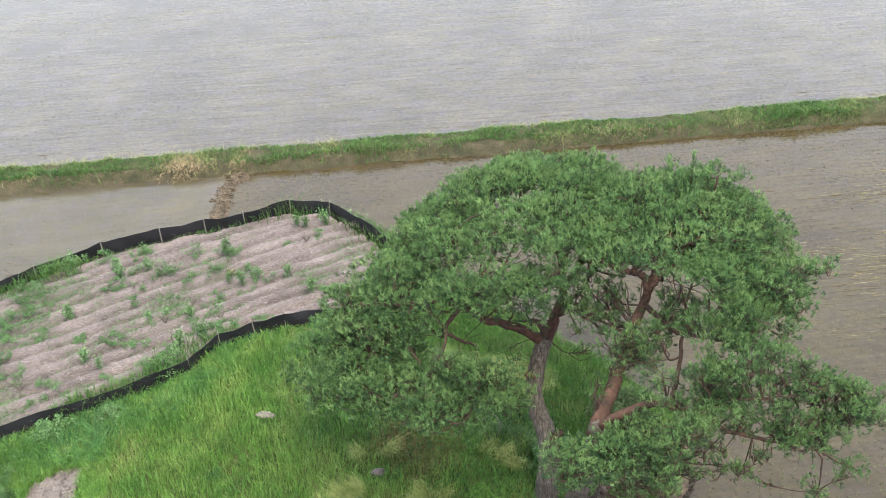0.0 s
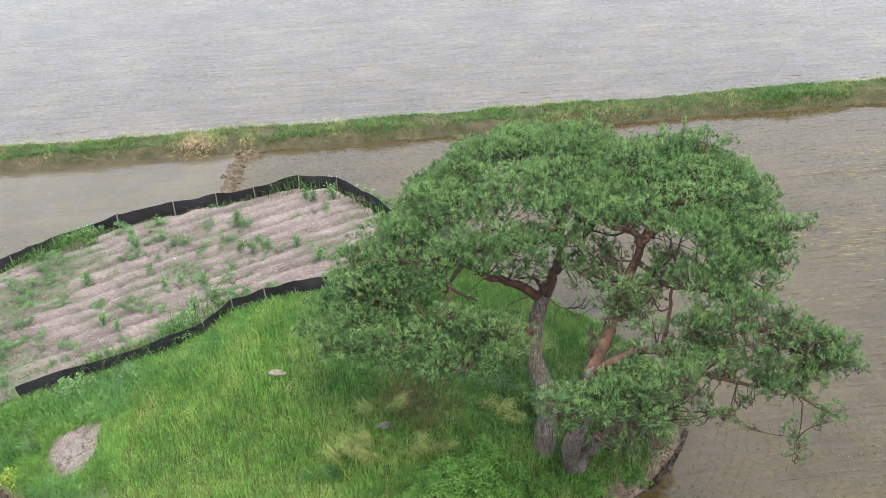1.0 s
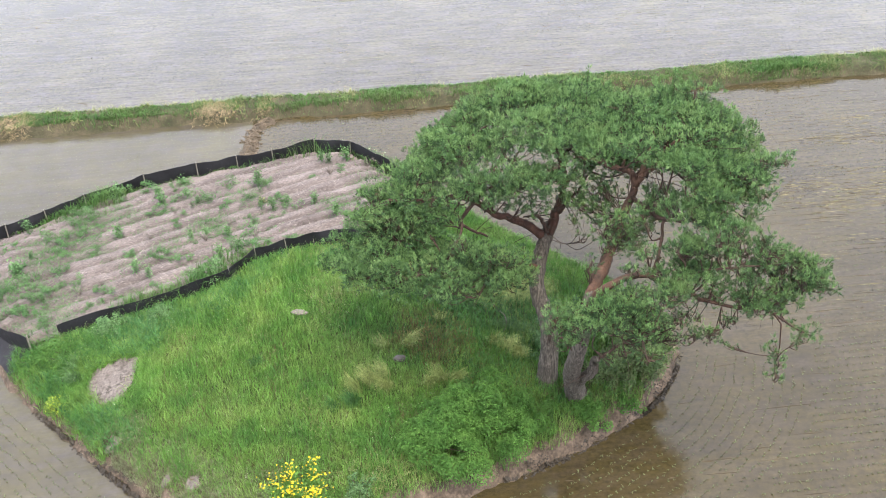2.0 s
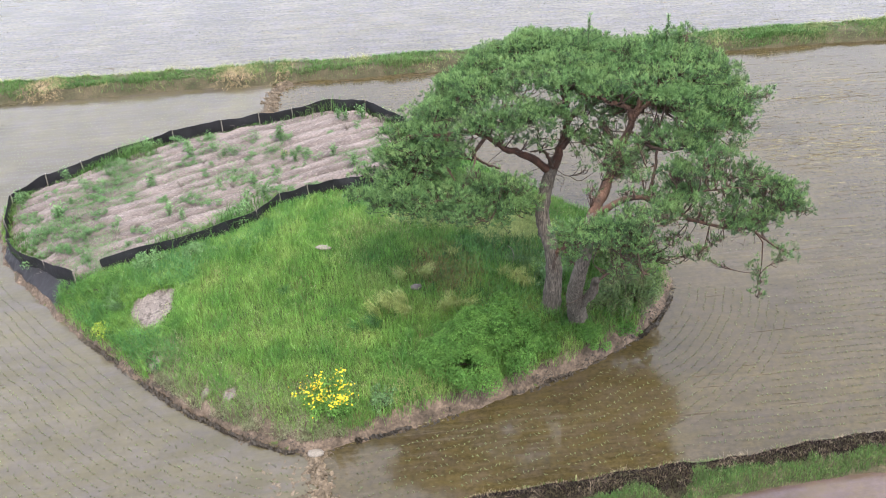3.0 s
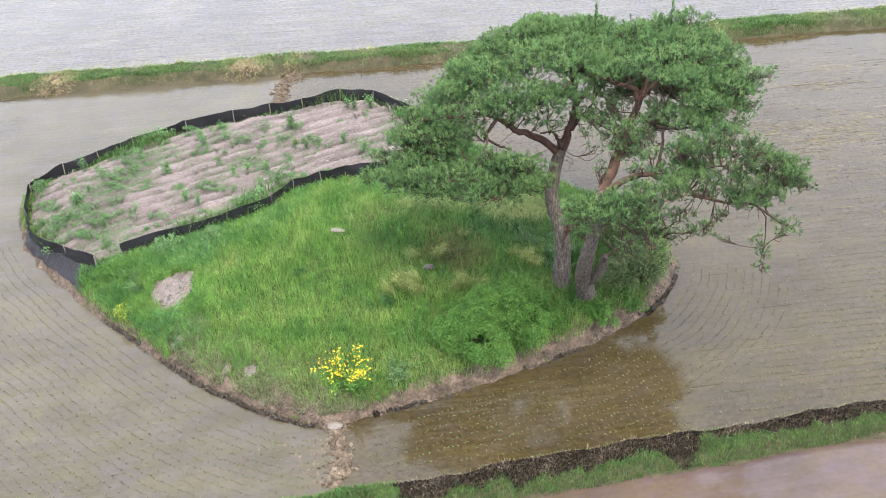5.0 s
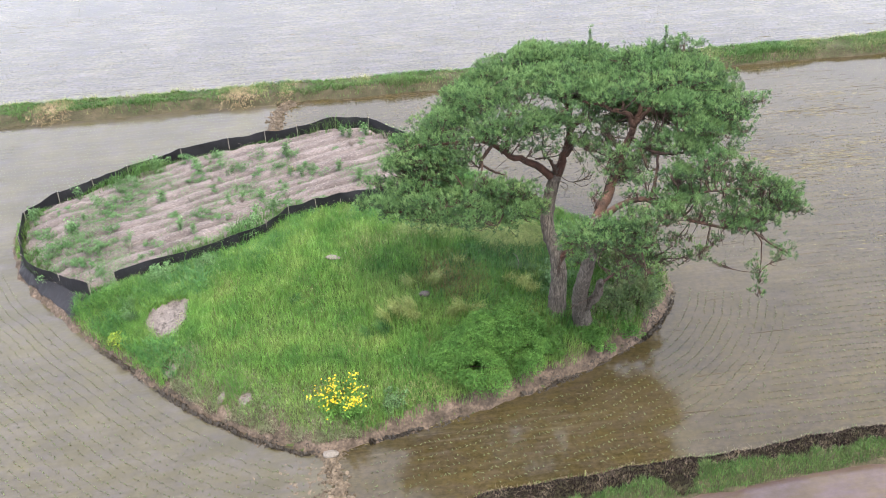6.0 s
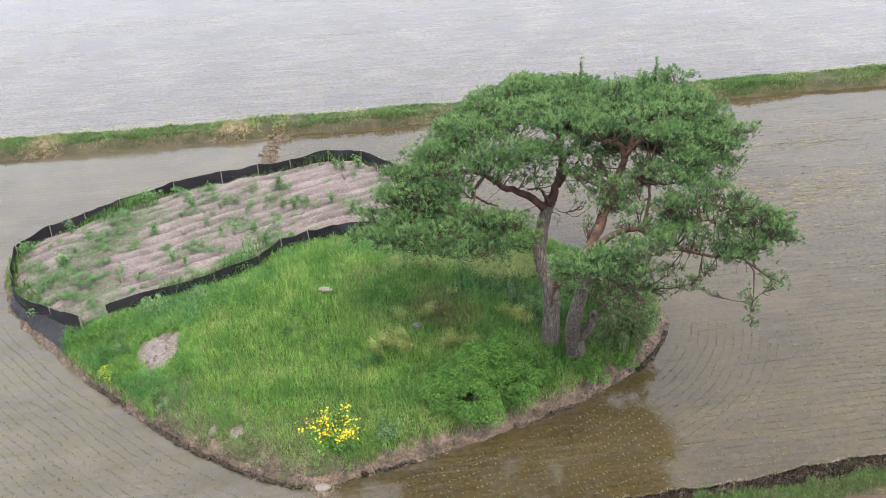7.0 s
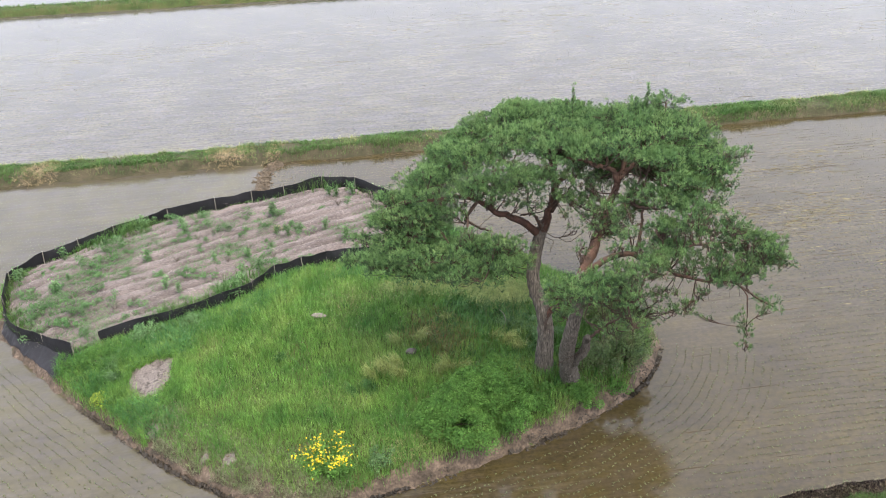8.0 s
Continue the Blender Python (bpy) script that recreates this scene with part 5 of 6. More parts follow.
# ---------------------------------------------------------------- shrubs, flowers, weeds
def leafy_mass(count, radius, height, size, lobes=30):
    """Leaves over several lobes of a low shrub, thickest outside."""
    c = np.stack([rng.normal(0, 0.44, lobes) * radius, rng.normal(0, 0.40, lobes) * radius, rng.uniform(0.2, 0.72, lobes) * height], 1)
    c[:, 2] *= np.clip(1.25 - 0.6 * np.hypot(c[:, 0], c[:, 1]) / radius, 0.35, 1.2)
    w = rng.integers(0, lobes, count)
    d = unit(rng.normal(size=(count, 3)) + np.array([0, 0, 0.6]))
    p = c[w] + d * rng.uniform(0.62, 1.12, (count, 1)) * np.array([0.24 * radius, 0.24 * radius, 0.24 * height]) * rng.uniform(0.7, 1.3, lobes)[w][:, None]
    p[:, 2] = np.maximum(p[:, 2], 0.03)
    return leaves(p, size, 0.45, d), c


def shrub(x, y, radius, height, count, size, mat, label, name="shrub"):
    root = new(name)
    root.location = (x, y, float(land(x, y)) - 0.03)
    mass, lobes = leafy_mass(count, radius, height, size)
    stems = [tube(curve_points([(rng.normal(0, 0.05), rng.normal(0, 0.05), -0.05), (q[0] * 0.4, q[1] * 0.4, q[2] * 0.6), q], 6), 0.018, 0.006, 5) for q in lobes]
    for st in stems:
        part_np("stem", *st, M_TWIG, root, smooth=True)
    part_np("foliage", *mass, mat, root)["kind"] = "stuff"
    return tagged(root, label, "shrub")


shrub(-2.95, 19.65, 1.5, 1.25, 19000, 0.075, M_BUSH, "dense bright green leafy shrub on the bank")
shrub(-1.5, 20.7, 1.5, 1.7, 22000, 0.075, M_BUSH, "large rounded leafy shrub below the pines")
shrub(-2.15, 20.2, 1.2, 1.35, 10000, 0.075, M_BUSH, "leafy green shrub grown into its neighbours")
shrub(-0.3, 20.9, 0.85, 0.8, 4500, 0.08, M_BUSH, "low leafy shrub at the foot of the pine")
shrub(-4.9, 18.1, 0.5, 0.65, 1000, 0.06, M_WEED, "small green shrub beside yellow flowers")
shrub(1.5, 21.5, 0.85, 0.65, 3000, 0.08, M_BUSH, "leafy green undergrowth at the leaning trunk")
shrub(2.75, 22.15, 0.5, 0.35, 900, 0.07, M_BUSH, "small bright green plants on the soil bank")
shrub(3.2, 23.4, 1.1, 1.7, 5200, 0.08, M_UNDER, "dark green undergrowth on the shore under the pine")
shrub(2.2, 22.8, 0.9, 1.2, 3400, 0.08, M_UNDER, "brownish green undergrowth beside the leaning trunk")
shrub(2.6, 25.0, 1.1, 1.8, 4200, 0.09, M_UNDER, "dark green undergrowth behind the pines")
shrub(0.2, 24.3, 0.9, 0.7, 2000, 0.08, M_WEED, "dark green undergrowth behind the pines")
shrub(-15.0, 21.1, 0.5, 0.55, 800, 0.06, M_PALE_LEAF, "yellow-green leafy plant at the water's edge")
shrub(-15.3, 23.0, 0.8, 0.75, 2200, 0.07, M_BUSH, "bushy green weeds at the end of the fence")
shrub(-16.2, 22.9, 0.6, 0.6, 1300, 0.06, M_BUSH, "bushy green weeds at the end of the fence")
shrub(-14.3, 24.2, 0.7, 0.7, 1600, 0.07, M_WEED, "bushy green weeds along the fence")
shrub(-12.6, 24.9, 0.6, 0.6, 1200, 0.06, M_WEED, "bushy green weeds along the fence")


def yellow_flowers(x, y):
    """A clump of thin stems topped with yellow flowers."""
    root = new("flowering_plant")
    root.location = (x, y, float(land(x, y)))
    n = 300
    groups = np.array([(-0.4, 0.35), (0.25, 0.45), (0.55, -0.25), (-0.05, -0.1), (-0.35, -0.3), (0.2, -0.45), (-0.95, -0.1)])[np.arange(24) % 7]
    knots = np.concatenate([groups + rng.normal(0, 0.13, (24, 2)), rng.uniform(0.45, 0.8, (24, 1))], 1)
    w = np.concatenate([rng.choice(np.flatnonzero(np.arange(24) % 7 != 6), n - 14), rng.choice(np.flatnonzero(np.arange(24) % 7 == 6), 14)])
    p = knots[w] + rng.normal(size=(n, 3)) * np.array([0.11, 0.10, 0.08])
    stems = [tube(np.array([(v[0] * 0.6, v[1] * 0.6, -0.03), (v[0] * 0.8, v[1] * 0.8, v[2] * 0.5), v]), 0.005, 0.003, 3) for v in p]
    bundle = part_np("stem_mass", *joined(stems), M_GRASS, root)
    bundle["kind"] = "stuff"
    part_np("foliage", *leaves(np.repeat(p, 9, 0) * np.array([0.85, 0.85, 0.5]) + rng.normal(0, 0.07, (n * 9, 3)), 0.07), M_GRASS, root)["kind"] = "stuff"
    k = np.arange(8) * np.pi / 4
    ring = np.stack([np.cos(k), np.sin(k), np.where(np.arange(8) % 2, 0.15, 0.0)], 1) * np.where(np.arange(8) % 2, 0.75, 1.0)[:, None]
    disc = np.concatenate([ring, [[0, 0, -0.1]]])
    tri = np.stack([np.full(8, 8), np.arange(8), (np.arange(8) + 1) % 8], 1)
    heads = []
    for v in p:
        m = np.array(Euler((random.uniform(-0.8, 0.8), random.uniform(-0.8, 0.8), random.uniform(0, 6))).to_matrix())
        heads.append((disc * random.uniform(0.022, 0.04) @ m.T + v, tri))
    part_np("flower_mass", *joined(heads), M_YELLOW, bundle, "bright yellow flower heads")["kind"] = "stuff"
    return tagged(root, "clump of bright yellow flowers in the grass by the shore", "flowers")


yellow_flowers(-6.5, 17.75)


def weed(height, spread, mat, count):
    """An upright weed: a few stems with small leaves."""
    root = new("weed")
    tops = []
    for k in range(6):
        a = k * 1.05 + rng.uniform(0, 0.6)
        tip = np.array([math.cos(a) * spread * rng.uniform(0.3, 1), math.sin(a) * spread * rng.uniform(0.3, 1), height * rng.uniform(0.7, 1.1)])
        line = curve_points([(0, 0, -0.05), tip * np.array([0.35, 0.35, 0.6]), tip], 7)
        part_np("stem", *tube(line, 0.008, 0.004, 4), mat, root)
        at = line[rng.integers(1, 7, count)] + rng.normal(0, 0.07, (count, 3))
        tops.append(leaves(at, 0.08, 0.4))
    part_np("foliage", *joined(tops), mat, root)["kind"] = "stuff"
    return tagged(root, "green weed growing out of the dry straw", "weed", "weeds on the plot")


def cushion(spread, height, mat, count):
    """A low bushy weed: short stems under a rounded mass of small leaves."""
    root = new("weed")
    mass, lobes = leafy_mass(count, spread, height, 0.055, 9)
    for q in lobes:
        part_np("stem", *tube(curve_points([(0, 0, -0.05), q * np.array([0.5, 0.5, 0.5]), q], 5), 0.007, 0.004, 4), mat, root)
    part_np("foliage", *mass, mat, root)["kind"] = "stuff"
    return tagged(root, "low bushy green weed in the dry straw", "weed", "weeds on the plot")


KINDS = [cushion(0.46, 0.46, M_WEED, 420), cushion(0.44, 0.3, M_PLOT_WEED, 300), weed(0.6, 0.16, M_WEED, 26), cushion(0.36, 0.24, M_PLOT_WEED, 220)]
SPOTS = [(-13.1, 32.2, 0, 1.25), (-11.1, 33.7, 1, 1.1), (-14.7, 31.4, 1, 1.2), (-10.9, 32.0, 2, 0.8), (-8.8, 32.2, 2, 1.0), (-16.4, 28.8, 3, 1.1), (-16.2, 26.6, 0, 1.0),
         (-13.9, 30.7, 3, 1.0), (-17.6, 25.6, 0, 1.1), (-18.0, 24.9, 1, 1.2), (-11.3, 29.0, 1, 1.0), (-15.1, 28.4, 3, 1.0), (-8.2, 36.2, 2, 1.3), (-9.4, 34.4, 1, 0.9)]
first = {}
for x, y, k, size in SPOTS:
    m = Matrix.Translation((x, y, float(plot_height(x, y)) - 0.02)) @ Matrix.Rotation(random.uniform(0, 6), 4, "Z")
    ob = KINDS[k] if k not in first else copy_thing(KINDS[k], m)
    if k not in first:
        first[k] = ob
        ob.matrix_basis = m
    ob.scale = (size,) * 3
placed = 0
while placed < 145:
    x, y = random.uniform(-21.3, -5.0), random.uniform(23.6, 37)
    near = wobble(x, y, 1.5, 2.0) + 0.4 * (x < -14) - 0.25 * (y > 33)
    if not in_plot(x, y) or float(distance_to(PLOT, x, y, True)) < 0.3 or random.uniform(-0.7, 0.9) > near:
        continue
    k = random.randrange(4)
    ob = copy_thing(KINDS[k], Matrix.Translation((x, y, float(plot_height(x, y)) - 0.02)) @ Matrix.Rotation(random.uniform(0, 6), 4, "Z"))
    ob.scale = (random.uniform(0.55, 1.45),) * 3
    placed += 1


def grass_tuft(x, y, mat, height, count, label):
    base = np.stack([rng.normal(0, 0.09, count), rng.normal(0, 0.09, count), np.full(count, -0.03)], 1)
    ob = part_np("grass_tuft", *blades(base, height, 0.014, 0.6, rng.uniform(3.4, 5.6), 1.5), mat)
    ob.location = (x, y, float(land(x, y)))
    return tagged(ob, label, "grass", "tufts in the meadow")


PALE_TUFT, SHADE_TUFT, BLUE_TUFT = "arching pale yellow-green grass tuft", "pale grass tuft in the shade of the pines", "blue-green grass tuft in the meadow"
for x, y, mat, height, count, label in ((-5.1, 21.9, M_PALE_GRASS, 0.75, 460, PALE_TUFT), (-4.6, 21.7, M_PALE_GRASS, 0.7, 420, PALE_TUFT), (-5.5, 21.6, M_PALE_GRASS, 0.6, 320, PALE_TUFT),
                                        (-4.7, 22.2, M_PALE_GRASS, 0.6, 340, PALE_TUFT), (-2.95, 22.2, M_PALE_GRASS, 0.65, 400, PALE_TUFT), (-3.3, 22.0, M_PALE_GRASS, 0.6, 340, PALE_TUFT),
                                        (-2.5, 22.3, M_PALE_GRASS, 0.5, 260, PALE_TUFT), (-4.1, 23.6, M_PALE_GRASS, 0.6, 320, PALE_TUFT), (-4.9, 23.4, M_PALE_GRASS, 0.5, 260, PALE_TUFT),
                                        (-0.6, 23.5, M_PALE_GRASS, 0.65, 360, SHADE_TUFT), (-1.0, 23.8, M_PALE_GRASS, 0.6, 320, SHADE_TUFT), (-1.4, 24.0, M_PALE_GRASS, 0.5, 240, SHADE_TUFT),
                                        (-1.1, 24.8, M_WEED, 0.55, 320, "grey-green leafy tuft in the shade of the pines"), (-0.6, 24.7, M_WEED, 0.5, 300, "grey-green leafy tuft in the shade of the pines"),
                                        (-4.2, 26.6, M_PALE_GRASS, 0.6, 320, SHADE_TUFT), (-4.7, 27.5, M_PALE_GRASS, 0.6, 320, SHADE_TUFT), (-3.2, 24.9, M_PALE_GRASS, 0.45, 220, SHADE_TUFT),
                                        (-5.5, 21.1, M_GRASS_DEEP, 0.6, 340, BLUE_TUFT), (-6.1, 20.9, M_GRASS_DEEP, 0.5, 260, BLUE_TUFT), (-8.9, 22.6, M_GRASS_DEEP, 0.45, 200, BLUE_TUFT),
                                        (-14.6, 22.0, M_WEED, 0.6, 300, "grey-green grass tuft beside bare soil"), (-14.9, 22.6, M_WEED, 0.6, 300, "grey-green grass tuft beside bare soil")):
    grass_tuft(x, y, mat, height, count, label)


# ---------------------------------------------------------------- stones and mud
def stone_shape(size, seed, detail=2):
    bm = bmesh.new()
    bmesh.ops.create_icosphere(bm, subdivisions=detail, radius=1)
    for v in bm.verts:
        v.co *= 1 + 0.28 * noise.noise(v.co * 1.3 + Vector((seed, 0, 0))) + 0.1 * noise.noise(v.co * 3.5 + Vector((0, seed, 0)))
        v.co = Vector((v.co.x * size[0], v.co.y * size[1], v.co.z * size[2]))
    return bm


def stone(x, y, z, size, mat, label, seed, name="stone"):
    ob = part(name, stone_shape(size, seed), mat)
    ob.matrix_basis = pose(x, y, z, random.uniform(-6, 6), random.uniform(-6, 6), random.uniform(-12, 12))
    return tagged(ob, label, "stone")


stone(-6.75, 16.35, 0.10, (0.26, 0.16, 0.09), M_PALE_STONE, "pale flat stone at the end of the mud dam", 1)
stone(-7.8, 24.55, float(land(-7.8, 24.55)) + 0.30, (0.27, 0.14, 0.06), M_PALE_STONE, "whitish flat stone lying in the grass", 4)
stone(-4.3, 22.75, float(land(-4.3, 22.75)) + 0.26, (0.2, 0.13, 0.10), M_STONE, "brownish stone half hidden in grass", 5)


def mud_dam(points, width, height, label, clods):
    """A low ridge of heaped mud, with single clods on it."""
    root = new("mud_dam")
    line = curve_points([(*p, 0) for p in points], 40)[:, :2]
    root.location = (*line[0], 0)
    t = unit(np.gradient(line, axis=0))
    n = np.stack([-t[:, 1], t[:, 0]], 1)
    off = np.linspace(-1, 1, 13)
    g = line[:, None] + n[:, None] * off[None, :, None] * width * (1 + 0.35 * wobble(line[:, 0], line[:, 1], 0.2, 3.0))[:, None, None]
    z = height * np.cos(off * np.pi / 2)[None] ** 0.8 * 1.5 - height * 0.5 + 0.05 * wobble(g[..., 0], g[..., 1], 0.09, 2.0)
    v = np.concatenate([g, z[..., None]], -1).reshape(-1, 3) - np.array(root.location)
    i, j = np.meshgrid(np.arange(39), np.arange(12), indexing="ij")
    f = np.stack([i * 13 + j, (i + 1) * 13 + j, (i + 1) * 13 + j + 1, i * 13 + j + 1], -1).reshape(-1, 4)
    part_np("ridge", v, f, M_CLOD, root, smooth=True)
    shapes = []
    for k in range(5):
        me = bpy.data.meshes.new("clod")
        bm = stone_shape((0.08, 0.06, 0.04), k + 11, 1)
        bm.to_mesh(me)
        bm.free()
        me.materials.append(M_CLOD)
        shapes.append(me)
    for k in range(clods):
        u = random.randrange(1, 39)
        o = random.gauss(0, 0.55)
        ob = new("clod", shapes[k % 5])
        ob.parent = root
        x, y = line[u] + n[u] * o * width
        h = height * (math.cos(min(1, abs(o)) * math.pi / 2) ** 0.8 * 1.5 - 0.5)
        ob.location = Vector((x, y, max(h, 0.0) + 0.01)) - root.location
        ob.rotation_euler = (random.uniform(-0.5, 0.5), random.uniform(-0.5, 0.5), random.uniform(0, 6))
        ob.scale = (random.uniform(0.35, 1.25),) * 3
    return tagged(root, label, "mud dam")


mud_dam([(-6.75, 16.5), (-6.6, 15.7), (-6.25, 15.0), (-6.4, 14.2), (-6.3, 13.3)], 0.28, 0.06, "low dam of brown mud clods between two paddies", 290)
mud_dam([(-12.85, 36.6), (-13.0, 38.4), (-13.1, 39.6), (-12.7, 40.9)], 0.42, 0.10, "low dam of mud clods leading to the levee", 260)


def lumps(places, size):
    """Rough eight-sided crumbs of soil."""
    n = len(places)
    axes = np.array([[1, 0, 0], [0, 1, 0], [-1, 0, 0], [0, -1, 0], [0, 0, 1], [0, 0, -1]], float)
    turn = rng.uniform(0, 6.3, n)
    c, s = np.cos(turn)[:, None], np.sin(turn)[:, None]
    v = axes[None] * (rng.uniform(0.5, 1.3, (n, 6)) * rng.uniform(*size, (n, 1)))[..., None] * np.array([1, 0.75, 0.55])
    v = np.stack([v[..., 0] * c - v[..., 1] * s, v[..., 0] * s + v[..., 1] * c, v[..., 2]], -1) + places[:, None]
    f = np.array([[0, 1, 4], [1, 2, 4], [2, 3, 4], [3, 0, 4], [1, 0, 5], [2, 1, 5], [3, 2, 5], [0, 3, 5]])
    return v.reshape(-1, 3), (np.arange(n)[:, None, None] * 6 + f).reshape(-1, 3)


# crumbs in the same dark colour carry on the painted shadow line
crumbs = scatter(70000, -16, 6, 15.4, 25, lambda x, y: ragged(x, y, 0.05) & (shore_depth(x, y) > -0.12) & (rng.uniform(size=len(x)) < 0.7), lambda x, y: np.maximum(land(x, y), -0.01), -0.01)
stuff("soil_crumbs", lumps(crumbs, (0.02, 0.075)), M_WET_SHADED_SOIL, "crumbled brown soil along the island's waterline, darkened for the bank's shade", "soil")
clumps = scatter(1500, -15, -12, 20, 23.5, lambda x, y: in_patch(x, y, 0.9) & (wobble(x, y, 0.4, 2.0) > rng.uniform(-0.8, 0.9, len(x))), lambda x, y: land(x, y) + 0.06, 0.0)
stuff("soil_crumbs", lumps(clumps, (0.02, 0.07)), M_STONE, "small clods on the bare sandy patch", "soil")
churned = scatter(1800, -10.5, -6.2, 14.0, 17.6, lambda x, y: (shore_depth(x, y) < 0.05) & (y > near_levee(x) + 0.5)
                  & (np.exp(-(((x + 6.7) / 0.5) ** 2)) + 0.6 * np.exp(-((shore_depth(x, y)) / 0.35) ** 2) > rng.uniform(0.25, 1.6, len(x))), lambda x, y: 0 * x, 0.005)
stuff("soil_crumbs", lumps(churned, (0.02, 0.08)), M_CLOD, "churned mud crumbs beside the dam", "soil")


def dead_stalks(x, y, size):
    """A tangle of bent dry stalks."""
    root = new("dead_plant")
    root.location = (x, y, float(plot_height(x, y)))
    stalks = []
    for k in range(26):
        a, ln = random.uniform(0, 6.3), size * random.uniform(0.5, 1.2)
        d = np.array([math.cos(a), math.sin(a), 0])
        stalks.append(tube(curve_points([d * 0.03 - np.array([0, 0, 0.03]), d * ln * 0.35 + np.array([0, 0, ln * random.uniform(0.3, 0.7)]), d * ln + np.array([0, 0, ln * random.uniform(0.0, 0.5)])], 5), 0.008, 0.004, 3))
    part_np("stalk_tangle", *joined(stalks), M_DRY_STALK, root)["kind"] = "stuff"
    return tagged(root, "tangle of pale dry dead stalks on the plot", "dead plant", "dead stalks")


for x, y, size in ((-13.6, 31.9, 0.6), (-14.2, 31.4, 0.5), (-12.4, 29.4, 0.5), (-10.6, 29.8, 0.5), (-15.6, 28.2, 0.5), (-16.8, 26.6, 0.6), (-17.4, 26.2, 0.6), (-18.0, 26.9, 0.5), (-16.0, 26.0, 0.6),
                   (-15.4, 26.6, 0.5), (-9.6, 31.0, 0.4), (-7.2, 35.6, 0.6), (-8.6, 34.6, 0.5), (-6.9, 34.6, 0.5), (-11.8, 30.6, 0.5), (-14.6, 29.6, 0.5)):
    dead_stalks(x, y, size)


# ---------------------------------------------------------------- bits floating on the water
def flecks(count, x0, x1, y0, y1, keep, turn, z, length=(0.05, 0.22), width=(0.015, 0.05), sway=0.25):
    """Small flat dark bits of straw and mud, drawn out along the rows."""
    x, y = rng.uniform(x0, x1, count), rng.uniform(y0, y1, count)
    ok = keep(x, y)
    p = np.stack([x[ok], y[ok], np.full(ok.sum(), z)], 1)
    n = len(p)
    a = radians(turn) + rng.normal(0, sway, n)
    along = np.stack([np.cos(a), np.sin(a), np.zeros(n)], 1) * rng.uniform(*length, n)[:, None]
    across = np.stack([-np.sin(a), np.cos(a), np.zeros(n)], 1) * rng.uniform(*width, n)[:, None]
    top = p + np.array([0, 0, 0.012])
    v = np.stack([p - along, p + across, p + along, p - across, top], 1).reshape(-1, 3)
    f = (np.arange(n)[:, None, None] * 5 + np.array([[0, 1, 4], [1, 2, 4], [2, 3, 4], [3, 0, 4]])).reshape(-1, 3)
    return v, f


stuff("floating_debris", flecks(4200, -44, 28, 40, 76, lambda x, y: (y > far_levee(x) + 1.4) & (wobble(x, y, 3.0, 4.0) > rng.uniform(-0.3, 1.1, len(x))), ROW_FAR, 0.028),
      M_CLOD, "dark bits of mud and straw scattered in the far paddy", "debris")
stuff("floating_debris", flecks(1400, -30, 24, 14, 46, lambda x, y: (shore_depth(x, y) < -0.4) & (y > near_levee(x) + 0.9) & (y < far_levee(x) - 1.3)
      & (wobble(x, y, 2.5, 8.0) > rng.uniform(-0.2, 1.2, len(x))), ROW_RING, -0.002), M_MUDLINE, "bits of mud and straw scattered in the paddy around the island", "debris")


def near_spots(spots, x, y):
    """How thick the drift of straw lies round the given spots (x, y, half length, half width, amount)."""
    c, s = math.cos(radians(ROW_RING)), math.sin(radians(ROW_RING))
    total = np.zeros(len(x))
    for px, py, a, b, amount in spots:
        u, v = (x - px) * c + (y - py) * s, -(x - px) * s + (y - py) * c
        total = np.maximum(total, amount * np.exp(-((u / a) ** 2) - (v / b) ** 2))
    return total * (0.65 + 0.6 * wobble(x, y * 2.5, 1.2, 3.0))


ring_free = lambda x, y: (shore_depth(x, y) < -0.4) & (y > near_levee(x) + 0.9) & (y < far_levee(x) - 1.2)
DRIFTS = ((12.0, 35.2, 3.6, 1.5, 1.0), (13.5, 33.6, 7.0, 2.6, 0.35), (12.6, 39.4, 3.0, 0.7, 0.7), (15.4, 41.5, 4.0, 1.6, 0.35), (12.3, 28.2, 4.0, 0.9, 0.3), (10.0, 31.0, 4.0, 0.8, 0.25), (9.5, 38.5, 4.0, 1.6, 0.2))
FAR_DRIFTS = ((-8.5, 60.0, 5.0, 1.8, 0.7), (5.0, 61.8, 7.0, 1.6, 0.8), (-22.0, 56.0, 6.0, 1.5, 0.5), (14.0, 56.0, 5.0, 1.6, 0.5))
stuff("floating_straw", flecks(20000, 3, 24, 22, 46, lambda x, y: ring_free(x, y) & (near_spots(DRIFTS, x, y) > rng.uniform(0.05, 1.1, len(x))), ROW_RING, -0.004, (0.1, 0.5), (0.009, 0.024), 0.06),
      M_FLOAT, "pale straw drifted along the rice rows", "straw")
stuff("mud_lines", flecks(16000, 3, 24, 22, 46, lambda x, y: ring_free(x, y) & (near_spots(DRIFTS, x, y) > rng.uniform(0.05, 1.2, len(x))), ROW_RING, -0.003, (0.1, 0.5), (0.006, 0.018), 0.06),
      M_MUDLINE, "dark mud lines along the rice rows", "mud")
stuff("floating_straw", flecks(1100, 5, 26, 22, 46, lambda x, y: ring_free(x, y) & (1.2 * near_spots(DRIFTS, x, y) + 0.05 * (y > 31) > rng.uniform(0.05, 1.2, len(x))), ROW_RING, -0.004, (0.4, 1.8), (0.010, 0.028), 0.03),
      M_FLOAT, "long streaks of yellowish straw between the rice rows", "straw")
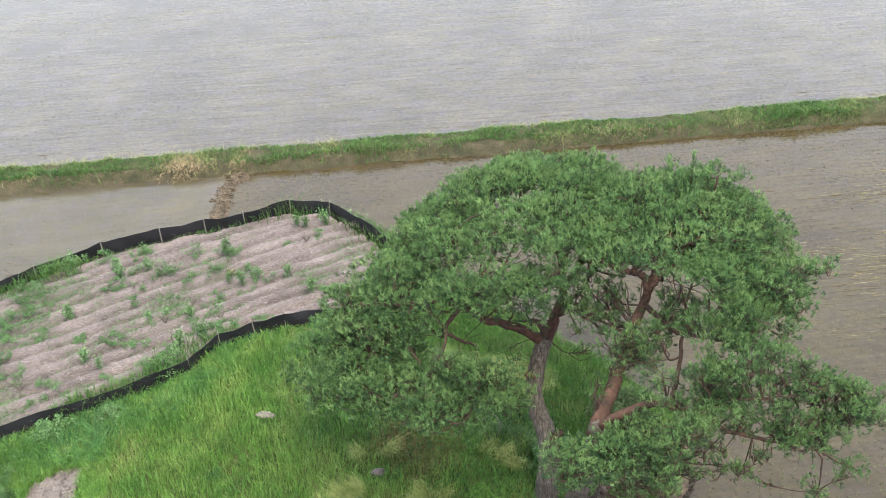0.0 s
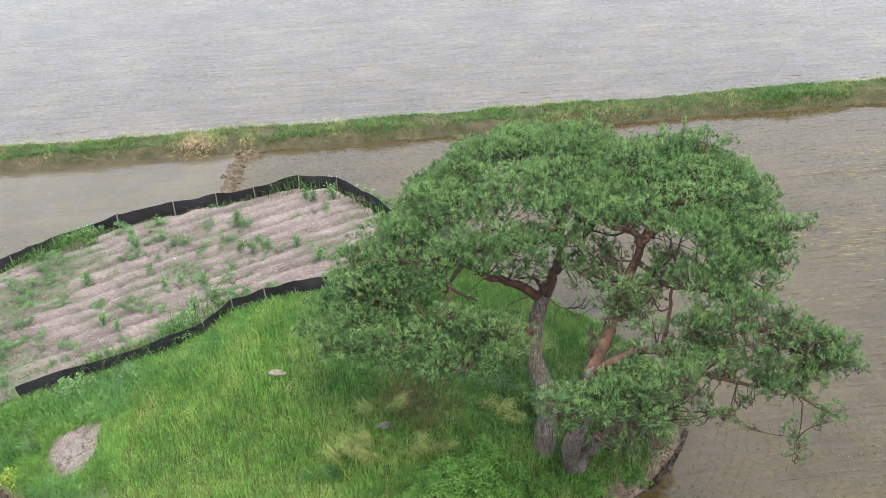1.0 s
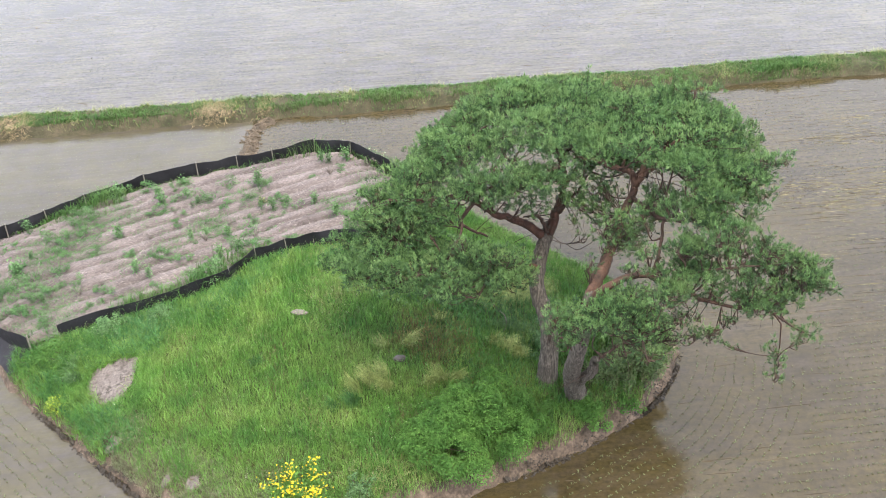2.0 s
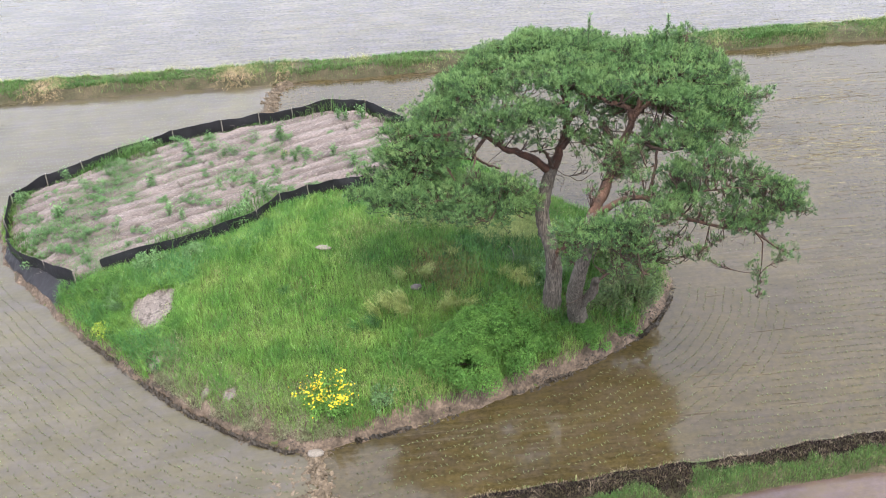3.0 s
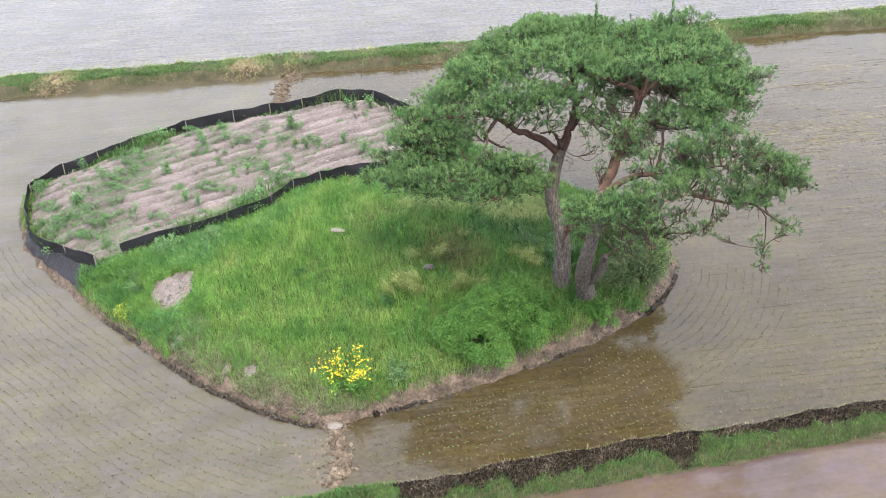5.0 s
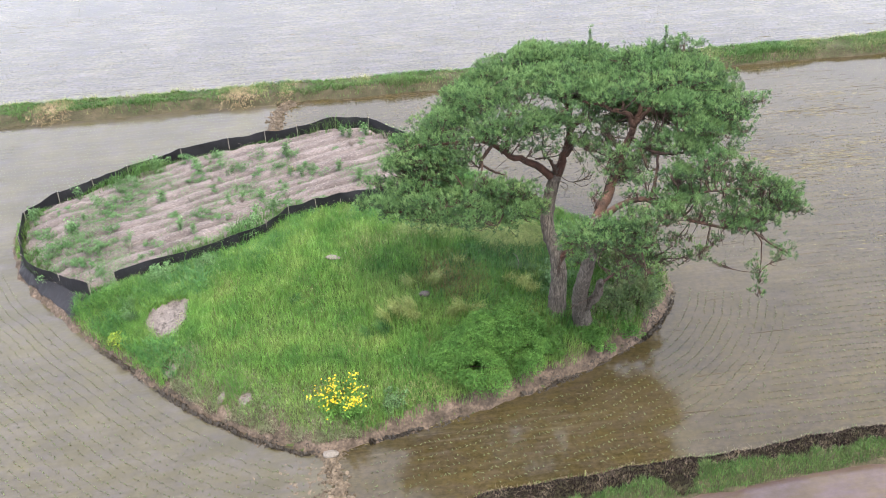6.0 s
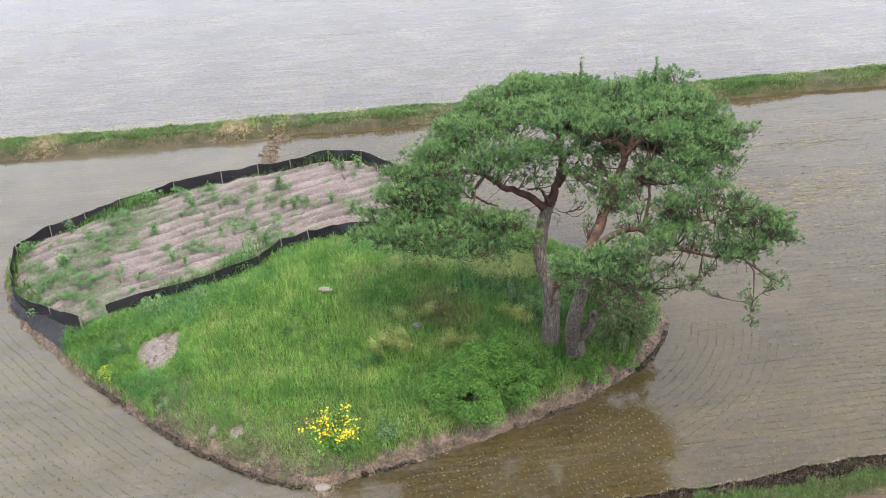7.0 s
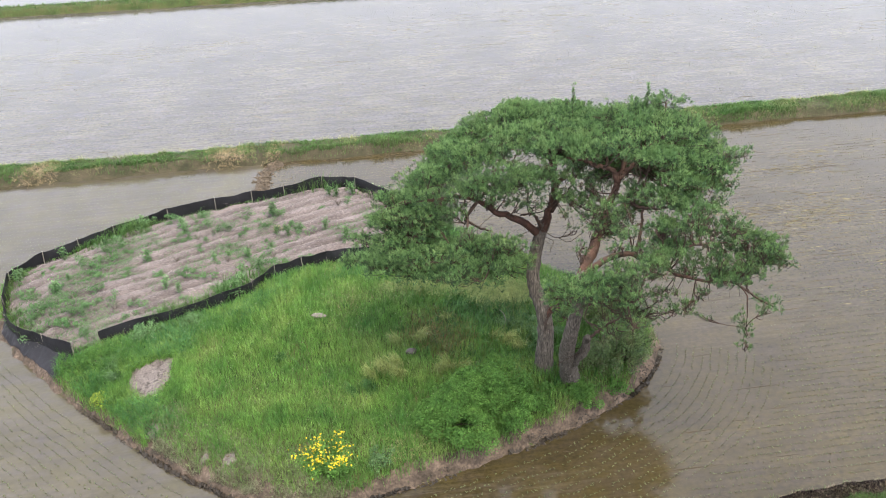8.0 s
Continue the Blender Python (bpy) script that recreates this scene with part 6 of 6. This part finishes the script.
stuff("churned_mud", flecks(900, -10.5, -6.5, 13, 17.5, lambda x, y: ring_free(x, y) & (np.exp(-((x + 6.9) / 1.5) ** 2 - ((y - 15.3) / 1.3) ** 2) + 0.3 * wobble(x, y, 0.4, 4.0) > rng.uniform(0.2, 1.3, len(x))), 20, -0.003, (0.04, 0.16), (0.03, 0.10), 1.2),
      M_CLOD, "churned clods of mud breaking the shallow water by the mud dam", "mud")
stuff("mud_lines", flecks(1300, 3, 24, 18, 46, lambda x, y: ring_free(x, y) & (near_spots(DRIFTS, x, y) + 0.22 > rng.uniform(0, 1.1, len(x))), ROW_RING, -0.003, (0.4, 1.6), (0.012, 0.028), 0.03),
      M_MUDLINE, "long dark mud ridges between the rice rows", "mud")
stuff("floating_straw", flecks(5000, -34, 24, 48, 66, lambda x, y: (y > far_levee(x) + 1.5) & (near_spots(FAR_DRIFTS, x, y) > rng.uniform(0.05, 1.2, len(x))), ROW_FAR, 0.028, (0.1, 0.4), (0.008, 0.025), 0.1),
      M_FLOAT, "straw drifted over the far paddy", "straw")
stuff("mud_lines", flecks(4200, -44, 28, 42, 76, lambda x, y: (y > far_levee(x) + 1.5) & (y < far_levee(x) + 2.6 + 1.2 * wobble(x, y, 3.0, 5.0)) & ((x > 9) | (wobble(x, y, 2.5, 6.0) > 0.35)), ROW_FAR, 0.028, (0.1, 0.5), (0.02, 0.06), 0.12),
      M_MUDLINE, "reddish mud lying along the far levee's foot", "mud")
stuff("shore_straw", flecks(3600, -13, 5, 16, 27, lambda x, y: (np.abs(shore_depth(x, y) - 0.02 - 0.05 * wobble(x, y, 0.5, 2.0)) < 0.09), 20, 0.035, (0.03, 0.11), (0.006, 0.014), 0.9),
      M_FLOAT, "straw bits washed up along the island's shore", "straw")


# ---------------------------------------------------------------- small finds
stake = part_np("stake", *tube(np.array([(0, 0, -0.2), (0.01, 0, 0.1), (0.015, 0.01, 0.42)]), 0.028, 0.02, 6, 0.05), M_DRY, smooth=True)
stake.location = (0.95, 15.75, float(nl(0.95, 15.75)))
tagged(stake, "short weathered wooden stake in the burnt levee", "stake")
stick = part_np("dead_stick", *tube(curve_points([(0, 0, 0), (0.12, 0.1, 0.32), (0.05, 0.2, 0.62), (-0.1, 0.2, 0.78)], 10), 0.022, 0.010, 5, 0.08), M_PALE_STONE, smooth=True)
stick.location = (-1.15, 24.5, float(land(-1.15, 24.5)))
tagged(stick, "pale bare dead stick leaning in the grass", "stick")
shrub(-11.0, 32.6, 0.28, 0.4, 260, 0.06, M_DRY, "small yellowed plant on the dry plot", "yellowed_plant")
blossom = scatter(2600, -9.5, -4.5, 34.5, 38.2, lambda x, y: (shore_depth(x, y) > 0.0) & ~in_plot(x, y), land)
stuff("shore_weeds", blades(np.repeat(blossom, 4, 0), 0.5, 0.02, 0.5), M_WEED, "tall weeds on the shore behind the fence", "weeds")
tops = blossom[: len(blossom) // 8] + np.array([0, 0, 0.5]) + rng.normal(0, 0.08, (len(blossom) // 8, 3))
stuff("white_blossom", leaves(tops, 0.07, 2.0), M_WHITE, "white blossom heads above the weeds behind the fence", "flowers")
backside = scatter(60000, -22.5, 5, 26, 38.2, lambda x, y: (shore_depth(x, y) > 0.05) & ~in_plot(x, y) & (y > 30) & (rng.uniform(size=len(x)) < 0.8), land)
stuff("shore_grass", blades(backside, 0.28, 0.018, 0.6), M_LEVEE_GRASS, "green grass on the shore outside the fence", "grass")
